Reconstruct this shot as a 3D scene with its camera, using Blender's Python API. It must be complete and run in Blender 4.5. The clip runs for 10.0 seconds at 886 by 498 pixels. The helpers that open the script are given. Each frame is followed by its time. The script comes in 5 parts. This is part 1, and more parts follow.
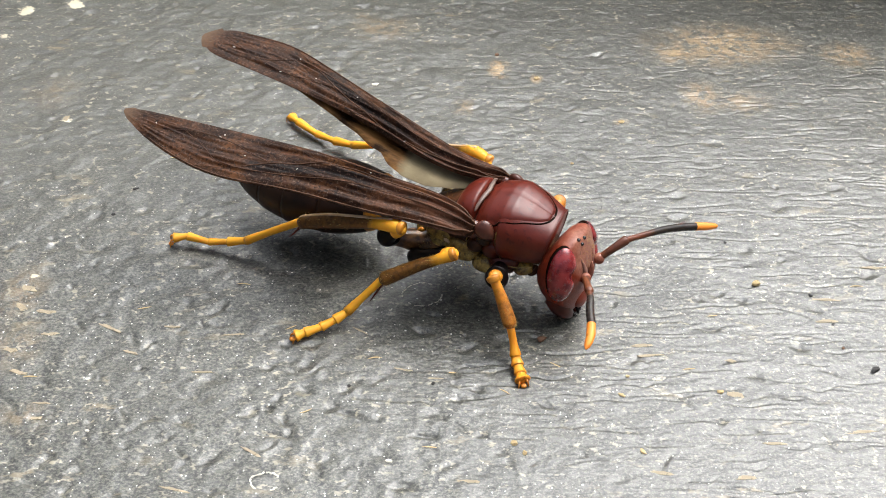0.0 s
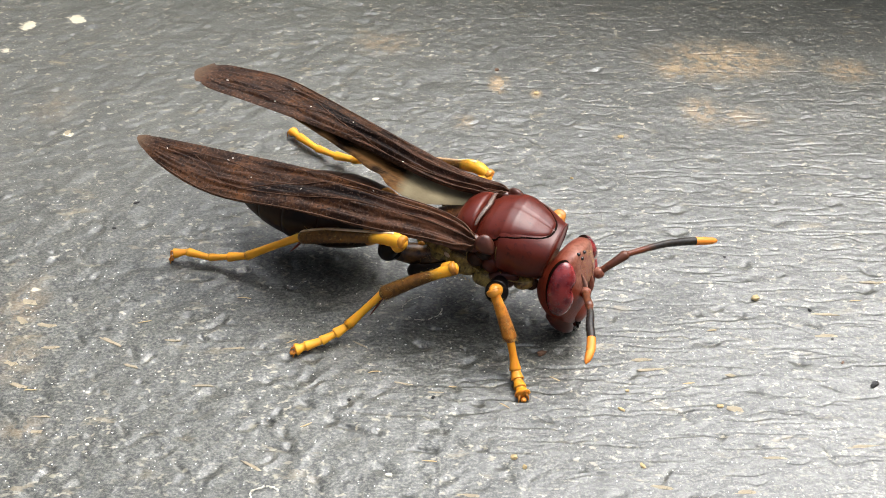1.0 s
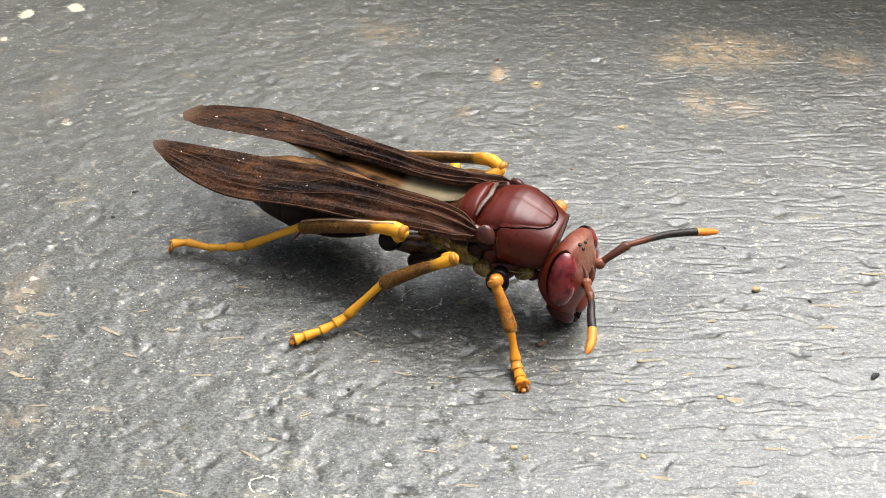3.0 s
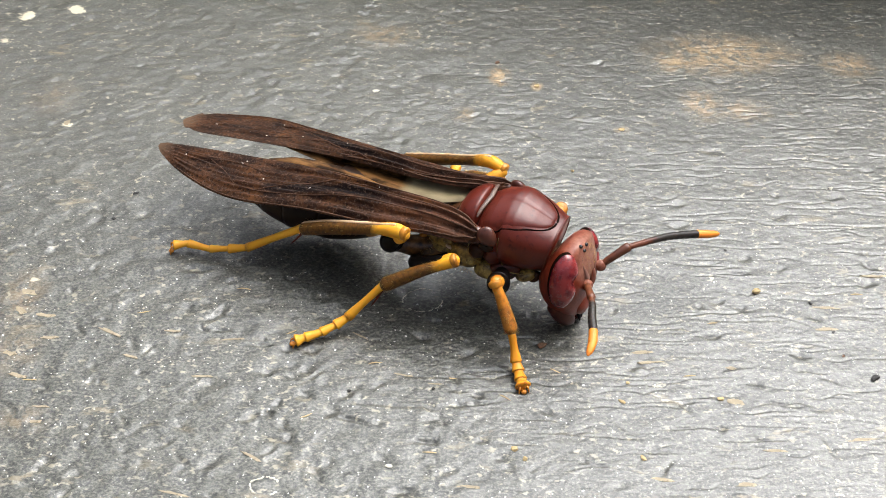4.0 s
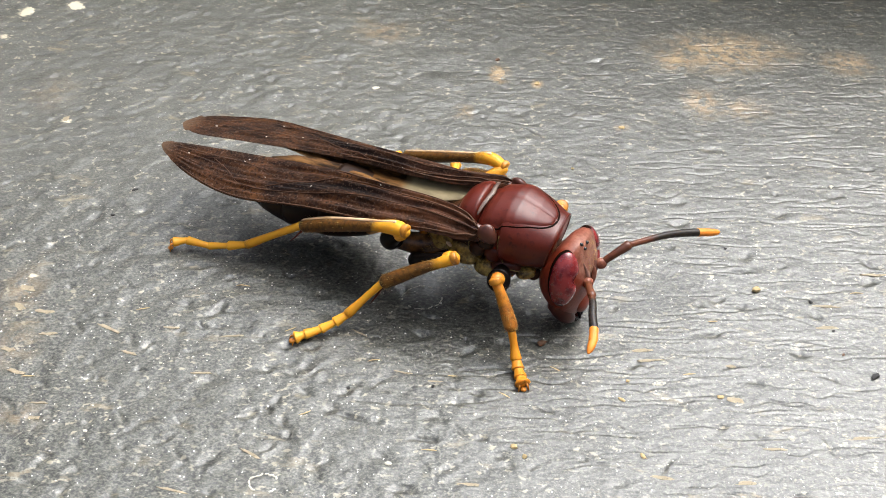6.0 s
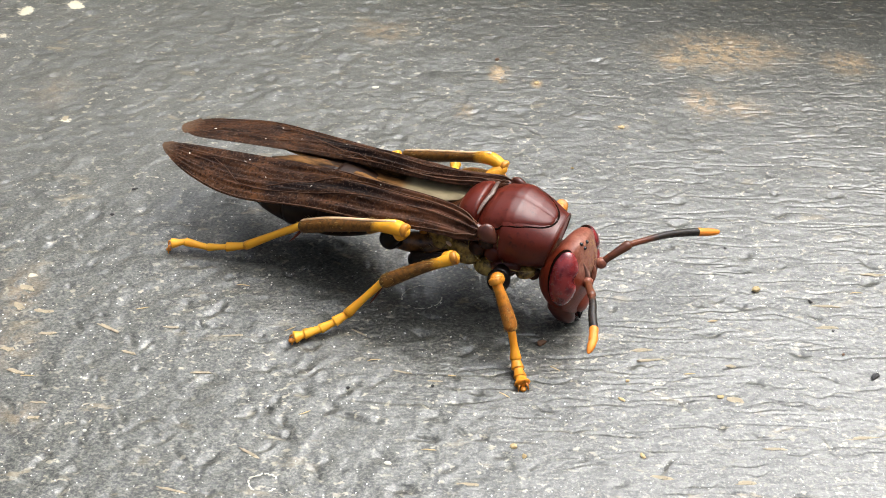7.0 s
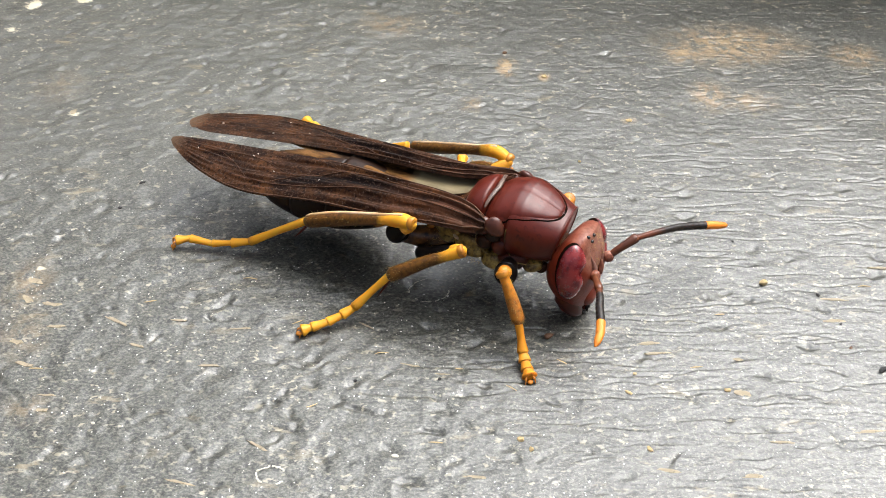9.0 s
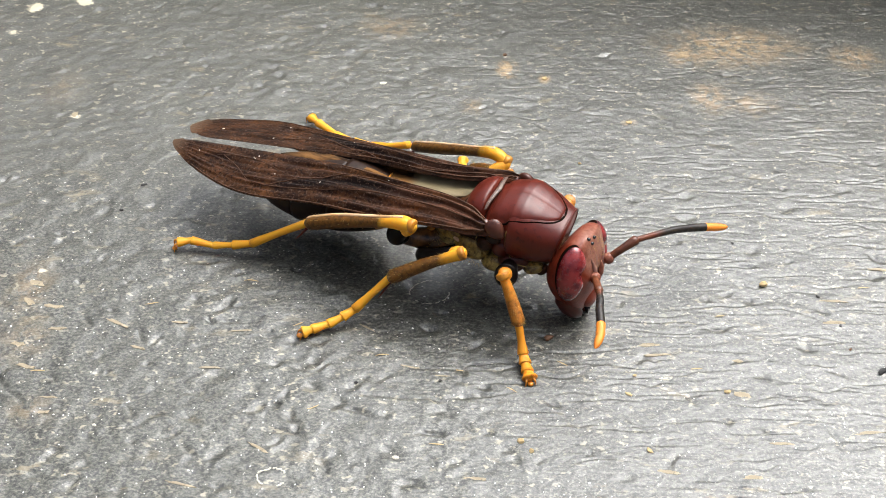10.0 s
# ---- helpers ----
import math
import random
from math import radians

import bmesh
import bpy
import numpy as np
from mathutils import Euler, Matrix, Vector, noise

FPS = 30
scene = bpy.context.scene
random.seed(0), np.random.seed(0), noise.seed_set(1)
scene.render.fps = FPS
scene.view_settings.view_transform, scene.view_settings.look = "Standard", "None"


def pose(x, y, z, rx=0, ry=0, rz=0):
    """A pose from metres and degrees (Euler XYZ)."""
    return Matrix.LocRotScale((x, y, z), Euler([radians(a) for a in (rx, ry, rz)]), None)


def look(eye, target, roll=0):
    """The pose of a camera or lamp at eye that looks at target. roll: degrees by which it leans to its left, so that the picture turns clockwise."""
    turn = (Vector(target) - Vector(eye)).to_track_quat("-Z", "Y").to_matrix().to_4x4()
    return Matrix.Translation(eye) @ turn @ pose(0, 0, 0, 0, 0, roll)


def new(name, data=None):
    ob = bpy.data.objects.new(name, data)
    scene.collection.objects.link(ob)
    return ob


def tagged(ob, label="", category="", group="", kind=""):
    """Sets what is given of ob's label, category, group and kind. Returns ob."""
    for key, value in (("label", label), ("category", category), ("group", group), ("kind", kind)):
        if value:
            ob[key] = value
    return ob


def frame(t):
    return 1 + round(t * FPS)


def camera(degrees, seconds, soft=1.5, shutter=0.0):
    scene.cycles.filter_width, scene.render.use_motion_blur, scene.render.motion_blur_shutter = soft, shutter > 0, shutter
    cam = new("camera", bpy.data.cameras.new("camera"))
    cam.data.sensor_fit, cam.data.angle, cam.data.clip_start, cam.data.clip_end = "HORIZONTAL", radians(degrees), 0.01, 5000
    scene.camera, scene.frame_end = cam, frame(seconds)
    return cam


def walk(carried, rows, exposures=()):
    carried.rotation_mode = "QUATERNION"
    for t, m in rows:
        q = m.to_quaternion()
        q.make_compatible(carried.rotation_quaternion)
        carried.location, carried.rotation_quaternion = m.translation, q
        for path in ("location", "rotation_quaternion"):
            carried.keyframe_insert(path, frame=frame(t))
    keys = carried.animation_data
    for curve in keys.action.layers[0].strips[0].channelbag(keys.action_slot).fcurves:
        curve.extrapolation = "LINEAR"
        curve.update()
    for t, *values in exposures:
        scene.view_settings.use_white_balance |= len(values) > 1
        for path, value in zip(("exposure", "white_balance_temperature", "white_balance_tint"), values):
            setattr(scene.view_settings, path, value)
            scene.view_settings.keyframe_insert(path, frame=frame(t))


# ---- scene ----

from mathutils.bvhtree import BVHTree

MM = 0.001

# ---- camera: close over the insect, held by hand ----
cam = camera(40, 10.0, soft=0.8)
CAMERA_ROWS = [  # seconds, x, y, z in millimetres, tilt, roll, turn in degrees
    (0.0, 0.001, -49.790, 44.835, 47.998, -0.001, 0.001),
    (0.5, -0.052, -49.885, 44.953, 48.443, 0.083, -0.043),
    (1.0, -0.050, -49.922, 44.904, 48.699, 0.106, -0.054),
    (1.5, -0.025, -49.943, 44.758, 48.669, 0.081, 0.048),
    (2.0, -0.162, -49.859, 44.779, 48.422, 0.227, -0.072),
    (2.5, -0.177, -49.848, 44.727, 48.315, 0.337, -0.172),
    (4.0, -0.266, -49.984, 44.619, 48.533, 0.520, -0.276),
    (4.5, -0.273, -50.024, 44.611, 48.584, 0.559, -0.220),
    (5.0, -0.268, -50.023, 44.562, 48.622, 0.625, -0.258),
    (5.5, -0.317, -49.984, 44.509, 48.521, 0.723, -0.340),
    (7.0, -0.392, -49.908, 44.464, 48.448, 0.841, -0.460),
    (7.5, -0.292, -49.934, 44.432, 48.467, 0.709, -0.340),
    (8.0, -0.255, -49.900, 44.465, 48.320, 0.622, -0.250),
    (8.5, -0.351, -49.982, 44.474, 48.260, 0.618, -0.182),
    (9.0, -0.356, -49.969, 44.461, 48.165, 0.509, 0.031),
    (9.5, -0.393, -49.988, 44.545, 48.100, 0.501, 0.040),
    (10.0, -0.284, -50.045, 44.599, 48.213, 0.390, 0.144),
]
walk(cam, [(t, pose(x * MM, y * MM, z * MM, tilt, 0, turn) @ pose(0, 0, 0, 0, 0, roll))
           for t, x, y, z, tilt, roll, turn in CAMERA_ROWS],
     exposures=[(0.0, 0.82, 6000, 6), (10.0, 0.82, 6000, 6)])

# ---- light: a bright hazy sky ----
world = bpy.data.worlds.new("sky")
scene.world = world
world.use_nodes = True
wn = world.node_tree
sky = wn.nodes.new("ShaderNodeTexSky")
sky.sky_type, sky.sun_disc = "NISHITA", False
sky.sun_elevation, sky.sun_rotation = radians(59), radians(45)
sky.air_density, sky.dust_density, sky.ozone_density = 0.5, 9.0, 0.0
back = wn.nodes["Background"]
haze = wn.nodes.new("ShaderNodeHueSaturation")  # thin cloud greys the blue
haze.inputs["Saturation"].default_value = 0.8
wn.links.new(sky.outputs[0], haze.inputs["Color"])
wn.links.new(haze.outputs[0], back.inputs[0])
back.inputs[1].default_value = 0.15
sun_data = bpy.data.lights.new("sun", "SUN")
sun_data.energy, sun_data.angle, sun_data.color = 1.4, radians(64), (0.93, 0.97, 1.0)
sun = new("sun", sun_data)
sun.matrix_world = look((0.42, 0.42, 1.0), (0, 0, 0))


# ---- materials ----
def nodes_of(name):
    m = bpy.data.materials.new(name)
    m.use_nodes = True
    return m, m.node_tree.nodes, m.node_tree.links, m.node_tree.nodes["Principled BSDF"]


def add(nodes, kind, **values):
    n = nodes.new(kind)
    for key, value in values.items():
        n.inputs[key.replace("_", " ")].default_value = value
    return n


def mixer(nodes, links, a, b, factor, mode="MIX"):
    """Colour mix of a and b (sockets or colours) by factor (socket or number)."""
    n = nodes.new("ShaderNodeMix")
    n.data_type, n.blend_type = "RGBA", mode
    for i, v in ((0, factor), (6, a), (7, b)):
        if isinstance(v, bpy.types.NodeSocket):
            links.new(v, n.inputs[i])
        else:
            n.inputs[i].default_value = v if i == 0 else (*v, 1)
    return n.outputs[2]


def ramp(nodes, links, source, low, high):
    n = nodes.new("ShaderNodeMapRange")
    n.inputs[1].default_value, n.inputs[2].default_value = low, high
    links.new(source, n.inputs[0])
    return n.outputs[0]


def chitin(name, dark, light, rough, grain=2500, patch=500, bump=0.25, coat=0.0, depth=0.00002, shine=0.5, sharp=0.2):
    """Horny skin of an insect: two scales of mottling, fine pits."""
    m, nodes, links, b = nodes_of(name)
    co = nodes.new("ShaderNodeTexCoord").outputs["Object"]
    fine = add(nodes, "ShaderNodeTexNoise", Scale=grain, Detail=4.0, Roughness=0.6)
    wide = add(nodes, "ShaderNodeTexNoise", Scale=patch, Detail=3.0, Roughness=0.5)
    for n in (fine, wide):
        links.new(co, n.inputs["Vector"])
    base = mixer(nodes, links, dark, light, ramp(nodes, links, wide.outputs[0], 0.5 - sharp, 0.5 + sharp))
    speck = mixer(nodes, links, base, [c * 0.55 for c in dark], ramp(nodes, links, fine.outputs[0], 0.55, 0.75))
    links.new(speck, b.inputs["Base Color"])
    r = nodes.new("ShaderNodeMapRange")
    r.inputs[3].default_value, r.inputs[4].default_value = rough * 0.8, min(rough * 1.25, 1)
    links.new(fine.outputs[0], r.inputs[0])
    links.new(r.outputs[0], b.inputs["Roughness"])
    b.inputs["Coat Weight"].default_value = coat
    b.inputs["Specular IOR Level"].default_value = shine
    b.inputs["Coat Roughness"].default_value = 0.12
    bp = add(nodes, "ShaderNodeBump", Strength=bump, Distance=depth)
    links.new(fine.outputs[0], bp.inputs["Height"])
    links.new(bp.outputs[0], b.inputs["Normal"])
    return m


RED = chitin("dark_red_chitin", (0.072, 0.0085, 0.0042), (0.138, 0.0200, 0.0085), 0.33, grain=3600, patch=600, bump=0.5, shine=0.40, sharp=0.2)
RED_DEEP = chitin("deep_red_chitin", (0.055, 0.0075, 0.0030), (0.105, 0.016, 0.0060), 0.32, shine=0.35)
SEAM = chitin("matte_seam", (0.006, 0.003, 0.002), (0.012, 0.006, 0.004), 0.9, shine=0.0)
EYE = chitin("compound_eye", (0.10, 0.005, 0.010), (0.26, 0.034, 0.032), 0.26, grain=5200, patch=1700, bump=0.05, coat=0.35, sharp=0.10)
BLACK = chitin("black_chitin", (0.004, 0.003, 0.003), (0.008, 0.006, 0.005), 0.3, shine=0.1)
YELLOW = chitin("yellow_chitin", (0.74, 0.300, 0.014), (0.90, 0.430, 0.030), 0.36, grain=1800, patch=900)
ORANGE = chitin("orange_chitin", (0.55, 0.17, 0.015), (0.75, 0.30, 0.02), 0.38, patch=900)
ORANGE_TIP = chitin("orange_tip", (0.80, 0.22, 0.014), (0.90, 0.30, 0.025), 0.5, patch=900)
PALE_SEAM = chitin("pale_seam", (0.075, 0.038, 0.026), (0.20, 0.14, 0.105), 0.4, grain=4000, patch=1800)
TEGULA = chitin("wing_scale_brown", (0.060, 0.016, 0.008), (0.105, 0.034, 0.020), 0.3, patch=1200)
KNEE = chitin("amber_joint", (0.42, 0.15, 0.012), (0.66, 0.27, 0.02), 0.36, patch=1500)
AMBER = chitin("amber_mottled_hip", (0.026, 0.009, 0.003), (0.17, 0.075, 0.018), 0.34, grain=4200, patch=2400, bump=0.6, sharp=0.12)
GOLDEN = chitin("golden_brown_plate", (0.040, 0.020, 0.006), (0.46, 0.31, 0.075), 0.32, grain=4200, patch=3400, bump=0.6, sharp=0.16)
OCELLUS = chitin("ocellus_black", (0.004, 0.003, 0.003), (0.008, 0.006, 0.005), 0.08, shine=0.6)
GOLD = chitin("golden_hair", (0.35, 0.22, 0.05), (0.55, 0.38, 0.10), 0.4)
PALE = chitin("pale_ridge", (0.62, 0.36, 0.17), (0.82, 0.58, 0.36), 0.45, patch=900)
MOTTLED = chitin("mottled_side", (0.026, 0.010, 0.004), (0.48, 0.300, 0.060), 0.30, grain=5000, patch=3600, bump=0.6, sharp=0.2)
FLANK = chitin("brown_flank", (0.018, 0.006, 0.0025), (0.085, 0.030, 0.010), 0.38, grain=3800, patch=1400, bump=0.6, shine=0.25, sharp=0.12)
GASTER = chitin("gaster_chitin", (0.010, 0.0045, 0.0024), (0.032, 0.0135, 0.0058), 0.42, shine=0.25)
GLINT = chitin("pale_dust", (0.50, 0.46, 0.38), (0.75, 0.71, 0.62), 0.4)
VEIN = chitin("wing_vein", (0.030, 0.0135, 0.0065), (0.120, 0.062, 0.036), 0.5, shine=0.12, patch=1200)


def shin_skin(name, start, end, turn, ragged):
    """Shin that changes colour on its way down, with an uneven border."""
    m, nodes, links, b = nodes_of(name)
    co = nodes.new("ShaderNodeTexCoord").outputs["Object"]
    way = nodes.new("ShaderNodeAttribute")
    way.attribute_name = "along"
    n = add(nodes, "ShaderNodeTexNoise", Scale=1600.0, Detail=4.0, Roughness=0.6)
    f = add(nodes, "ShaderNodeTexNoise", Scale=4200.0, Detail=4.0, Roughness=0.7)
    for k in (n, f):
        links.new(co, k.inputs["Vector"])
    off = nodes.new("ShaderNodeMath")
    off.operation = "MULTIPLY_ADD"
    links.new(n.outputs[0], off.inputs[0])
    off.inputs[1].default_value = ragged
    links.new(way.outputs["Fac"], off.inputs[2])
    late = [c * 0.45 for c in end]
    dark = mixer(nodes, links, end, late, ramp(nodes, links, f.outputs[0], 0.42, 0.62))
    base = mixer(nodes, links, start, dark, ramp(nodes, links, off.outputs[0], turn + ragged * 0.5 - 0.06, turn + ragged * 0.5 + 0.06))
    links.new(base, b.inputs["Base Color"])
    b.inputs["Roughness"].default_value = 0.40
    b.inputs["Specular IOR Level"].default_value = 0.3
    b.inputs["Subsurface Weight"].default_value = 0.25  # light passes through thin horn
    b.inputs["Subsurface Radius"].default_value = (0.0004, 0.0002, 0.00005)
    b.inputs["Subsurface Scale"].default_value = 1.0
    bp = add(nodes, "ShaderNodeBump", Strength=0.4, Distance=0.00003)
    links.new(f.outputs[0], bp.inputs["Height"])
    links.new(bp.outputs[0], b.inputs["Normal"])
    return m


SHIN = shin_skin("yellow_brown_shin", (0.82, 0.38, 0.02), (0.165, 0.070, 0.011), 0.36, 0.25)
SHIN_FORE = shin_skin("orange_brown_shin", (0.70, 0.26, 0.018), (0.42, 0.155, 0.020), 0.40, 0.3)
TARSUS = shin_skin("yellow_foot_joint", (0.80, 0.37, 0.022), (0.85, 0.36, 0.022), 0.84, 0.12)
TARSUS_FORE = shin_skin("orange_foot_joint", (0.74, 0.29, 0.018), (0.78, 0.28, 0.018), 0.84, 0.12)
FLAGELLUM = shin_skin("antenna_brown_to_black", (0.125, 0.036, 0.015), (0.030, 0.022, 0.017), 0.20, 0.12)
SCAPE = chitin("antenna_base", (0.085, 0.024, 0.009), (0.175, 0.055, 0.021), 0.36, grain=3500, patch=900)
DUSTY = chitin("dusty_face", (0.17, 0.062, 0.042), (0.30, 0.155, 0.115), 0.45, grain=3200, patch=1300)


def head_skin():
    """Dark red head with a frosted, pinkish bloom over crown and face."""
    m, nodes, links, b = nodes_of("head_skin")
    co = nodes.new("ShaderNodeTexCoord").outputs["Object"]
    fine = add(nodes, "ShaderNodeTexNoise", Scale=3200.0, Detail=4.0, Roughness=0.65)
    wide = add(nodes, "ShaderNodeTexNoise", Scale=1100.0, Detail=4.0, Roughness=0.6)
    for n in (fine, wide):
        links.new(co, n.inputs["Vector"])
    off = nodes.new("ShaderNodeMapping")
    off.inputs["Location"].default_value = (-0.95 / 1.6, 0, -1.3 / 1.6)
    off.inputs["Scale"].default_value = (1 / (1.6 * MM), 1 / (1.6 * MM), 1 / (1.6 * MM))
    links.new(co, off.inputs["Vector"])
    far = nodes.new("ShaderNodeVectorMath")
    far.operation = "LENGTH"
    links.new(off.outputs[0], far.inputs[0])
    soft = nodes.new("ShaderNodeMath")
    soft.operation = "MULTIPLY_ADD"
    links.new(wide.outputs[0], soft.inputs[0])
    soft.inputs[1].default_value = -0.9
    links.new(far.outputs["Value"], soft.inputs[2])
    base = mixer(nodes, links, (0.128, 0.0165, 0.0068), (0.215, 0.0350, 0.0135), ramp(nodes, links, wide.outputs[0], 0.3, 0.7))
    bloom = mixer(nodes, links, (0.175, 0.052, 0.028), (0.330, 0.145, 0.096), ramp(nodes, links, fine.outputs[0], 0.35, 0.65))
    base = mixer(nodes, links, base, bloom, ramp(nodes, links, soft.outputs[0], 0.65, 0.25))
    base = mixer(nodes, links, base, (0.020, 0.005, 0.003), ramp(nodes, links, fine.outputs[0], 0.60, 0.74))
    links.new(base, b.inputs["Base Color"])
    b.inputs["Roughness"].default_value = 0.36
    b.inputs["Specular IOR Level"].default_value = 0.25
    bp = add(nodes, "ShaderNodeBump", Strength=0.45, Distance=0.00004)
    links.new(fine.outputs[0], bp.inputs["Height"])
    links.new(bp.outputs[0], b.inputs["Normal"])
    return m


HEAD_SKIN = head_skin()


def membrane(name, dark, light, blot, rough, see, scale, dirt=1.0):
    """Wing skin: streaked along its length, crinkled, dusted with pale specks, a little light passing through."""
    m, nodes, links, b = nodes_of(name)
    co = nodes.new("ShaderNodeTexCoord").outputs["Object"]
    mp = nodes.new("ShaderNodeMapping")
    mp.inputs["Scale"].default_value = (0.6, 1, 1)
    links.new(co, mp.inputs["Vector"])
    streak = add(nodes, "ShaderNodeTexNoise", Scale=scale, Detail=5.0, Roughness=0.62)
    links.new(mp.outputs[0], streak.inputs["Vector"])
    patch = add(nodes, "ShaderNodeTexNoise", Scale=420.0, Detail=4.0, Roughness=0.6)
    grain = add(nodes, "ShaderNodeTexNoise", Scale=5200.0, Detail=3.0, Roughness=0.65)
    for n in (patch, grain):
        links.new(co, n.inputs["Vector"])
    base = mixer(nodes, links, dark, light, ramp(nodes, links, streak.outputs[0], 0.40, 0.66))
    base = mixer(nodes, links, base, blot, ramp(nodes, links, patch.outputs[0], 0.55, 0.80))
    base = mixer(nodes, links, base, [c * (1 - 0.6 * dirt) for c in dark], ramp(nodes, links, grain.outputs[0], 0.52, 0.34))
    cells = nodes.new("ShaderNodeTexVoronoi")
    cells.inputs["Scale"].default_value = 1500
    links.new(co, cells.inputs["Vector"])
    pick = nodes.new("ShaderNodeSeparateColor")
    links.new(cells.outputs["Color"], pick.inputs[0])
    here = nodes.new("ShaderNodeMath")
    here.operation = "GREATER_THAN"
    links.new(pick.outputs[0], here.inputs[0])
    here.inputs[1].default_value = 0.72
    speck = nodes.new("ShaderNodeMath")
    speck.operation = "MULTIPLY"
    links.new(ramp(nodes, links, cells.outputs["Distance"], 0.08, 0.05), speck.inputs[0])
    links.new(here.outputs[0], speck.inputs[1])
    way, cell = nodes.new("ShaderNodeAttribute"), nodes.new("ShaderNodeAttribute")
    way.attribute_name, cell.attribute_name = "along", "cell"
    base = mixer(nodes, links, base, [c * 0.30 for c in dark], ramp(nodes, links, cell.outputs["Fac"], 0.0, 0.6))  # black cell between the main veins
    fluff = add(nodes, "ShaderNodeTexNoise", Scale=7200.0, Detail=3.0, Roughness=0.7)
    links.new(co, fluff.inputs["Vector"])
    base = mixer(nodes, links, base, (0.15, 0.095, 0.066), ramp(nodes, links, fluff.outputs[0], 0.54, 0.76))  # fine pale down, its highlights painted in as grain
    base = mixer(nodes, links, base, (0.12, 0.073, 0.042), ramp(nodes, links, way.outputs["Fac"], 0.945, 1.0))  # pale tip
    root = nodes.new("ShaderNodeMath")
    root.operation = "MULTIPLY"
    links.new(ramp(nodes, links, way.outputs["Fac"], 0.34, 0.0), root.inputs[0])
    links.new(ramp(nodes, links, streak.outputs[0], 0.36, 0.60), root.inputs[1])
    root = root.outputs[0]
    base = mixer(nodes, links, base, (0.110, 0.044, 0.022), root)  # reddish root
    base = mixer(nodes, links, base, (0.55, 0.50, 0.44), speck.outputs[0])
    links.new(base, b.inputs["Base Color"])
    b.inputs["Roughness"].default_value = rough
    b.inputs["Specular IOR Level"].default_value = 0.12
    bp = add(nodes, "ShaderNodeBump", Strength=0.35, Distance=0.00008)
    links.new(streak.outputs[0], bp.inputs["Height"])
    b2 = add(nodes, "ShaderNodeBump", Strength=0.8, Distance=0.00004)
    links.new(grain.outputs[0], b2.inputs["Height"])
    links.new(bp.outputs[0], b2.inputs["Normal"])
    links.new(b2.outputs[0], b.inputs["Normal"])
    out = nodes["Material Output"]
    clear = nodes.new("ShaderNodeBsdfTransparent")
    clear.inputs[0].default_value = (*[min(1, 0.25 + 3.5 * c) for c in light], 1)
    mix = nodes.new("ShaderNodeMixShader")
    mix.inputs[0].default_value = see
    links.new(b.outputs[0], mix.inputs[1])
    links.new(clear.outputs[0], mix.inputs[2])
    links.new(mix.outputs[0], out.inputs["Surface"])
    return m


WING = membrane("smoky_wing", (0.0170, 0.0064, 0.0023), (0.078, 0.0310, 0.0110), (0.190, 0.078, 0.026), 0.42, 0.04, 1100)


def hindwing_skin():
    """Thin wing skin: clear beige near the body, amber brown and veined further out."""
    m, nodes, links, b = nodes_of("beige_to_amber_hindwing")
    co = nodes.new("ShaderNodeTexCoord").outputs["Object"]
    way = nodes.new("ShaderNodeAttribute")
    way.attribute_name = "along"
    mp = nodes.new("ShaderNodeMapping")
    mp.inputs["Scale"].default_value = (0.3, 1, 1)
    links.new(co, mp.inputs["Vector"])
    streak = add(nodes, "ShaderNodeTexNoise", Scale=1500.0, Detail=5.0, Roughness=0.6)
    links.new(mp.outputs[0], streak.inputs["Vector"])
    patch = add(nodes, "ShaderNodeTexNoise", Scale=700.0, Detail=4.0, Roughness=0.6)
    links.new(co, patch.inputs["Vector"])
    clear_part = mixer(nodes, links, (0.150, 0.118, 0.064), (0.250, 0.200, 0.115), ramp(nodes, links, patch.outputs[0], 0.3, 0.7))
    amber = mixer(nodes, links, (0.020, 0.009, 0.003), (0.190, 0.092, 0.028), ramp(nodes, links, streak.outputs[0], 0.42, 0.60))
    off = nodes.new("ShaderNodeMath")
    off.operation = "MULTIPLY_ADD"
    links.new(patch.outputs[0], off.inputs[0])
    off.inputs[1].default_value = 0.10
    links.new(way.outputs["Fac"], off.inputs[2])
    share = ramp(nodes, links, off.outputs[0], 0.31, 0.345)
    base = mixer(nodes, links, clear_part, amber, share)
    base = mixer(nodes, links, base, (0.016, 0.008, 0.004), ramp(nodes, links, way.outputs["Fac"], 0.59, 0.66))
    links.new(base, b.inputs["Base Color"])
    b.inputs["Roughness"].default_value = 0.5
    b.inputs["Specular IOR Level"].default_value = 0.08
    bp = add(nodes, "ShaderNodeBump", Strength=0.5, Distance=0.00008)
    links.new(streak.outputs[0], bp.inputs["Height"])
    links.new(bp.outputs[0], b.inputs["Normal"])
    clear = nodes.new("ShaderNodeBsdfTransparent")
    clear.inputs[0].default_value = (0.85, 0.72, 0.45, 1)
    mix = nodes.new("ShaderNodeMixShader")
    mix.inputs[0].default_value = 0.06
    links.new(b.outputs[0], mix.inputs[1])
    links.new(clear.outputs[0], mix.inputs[2])
    links.new(mix.outputs[0], nodes["Material Output"].inputs["Surface"])
    return m


HINDWING = hindwing_skin()


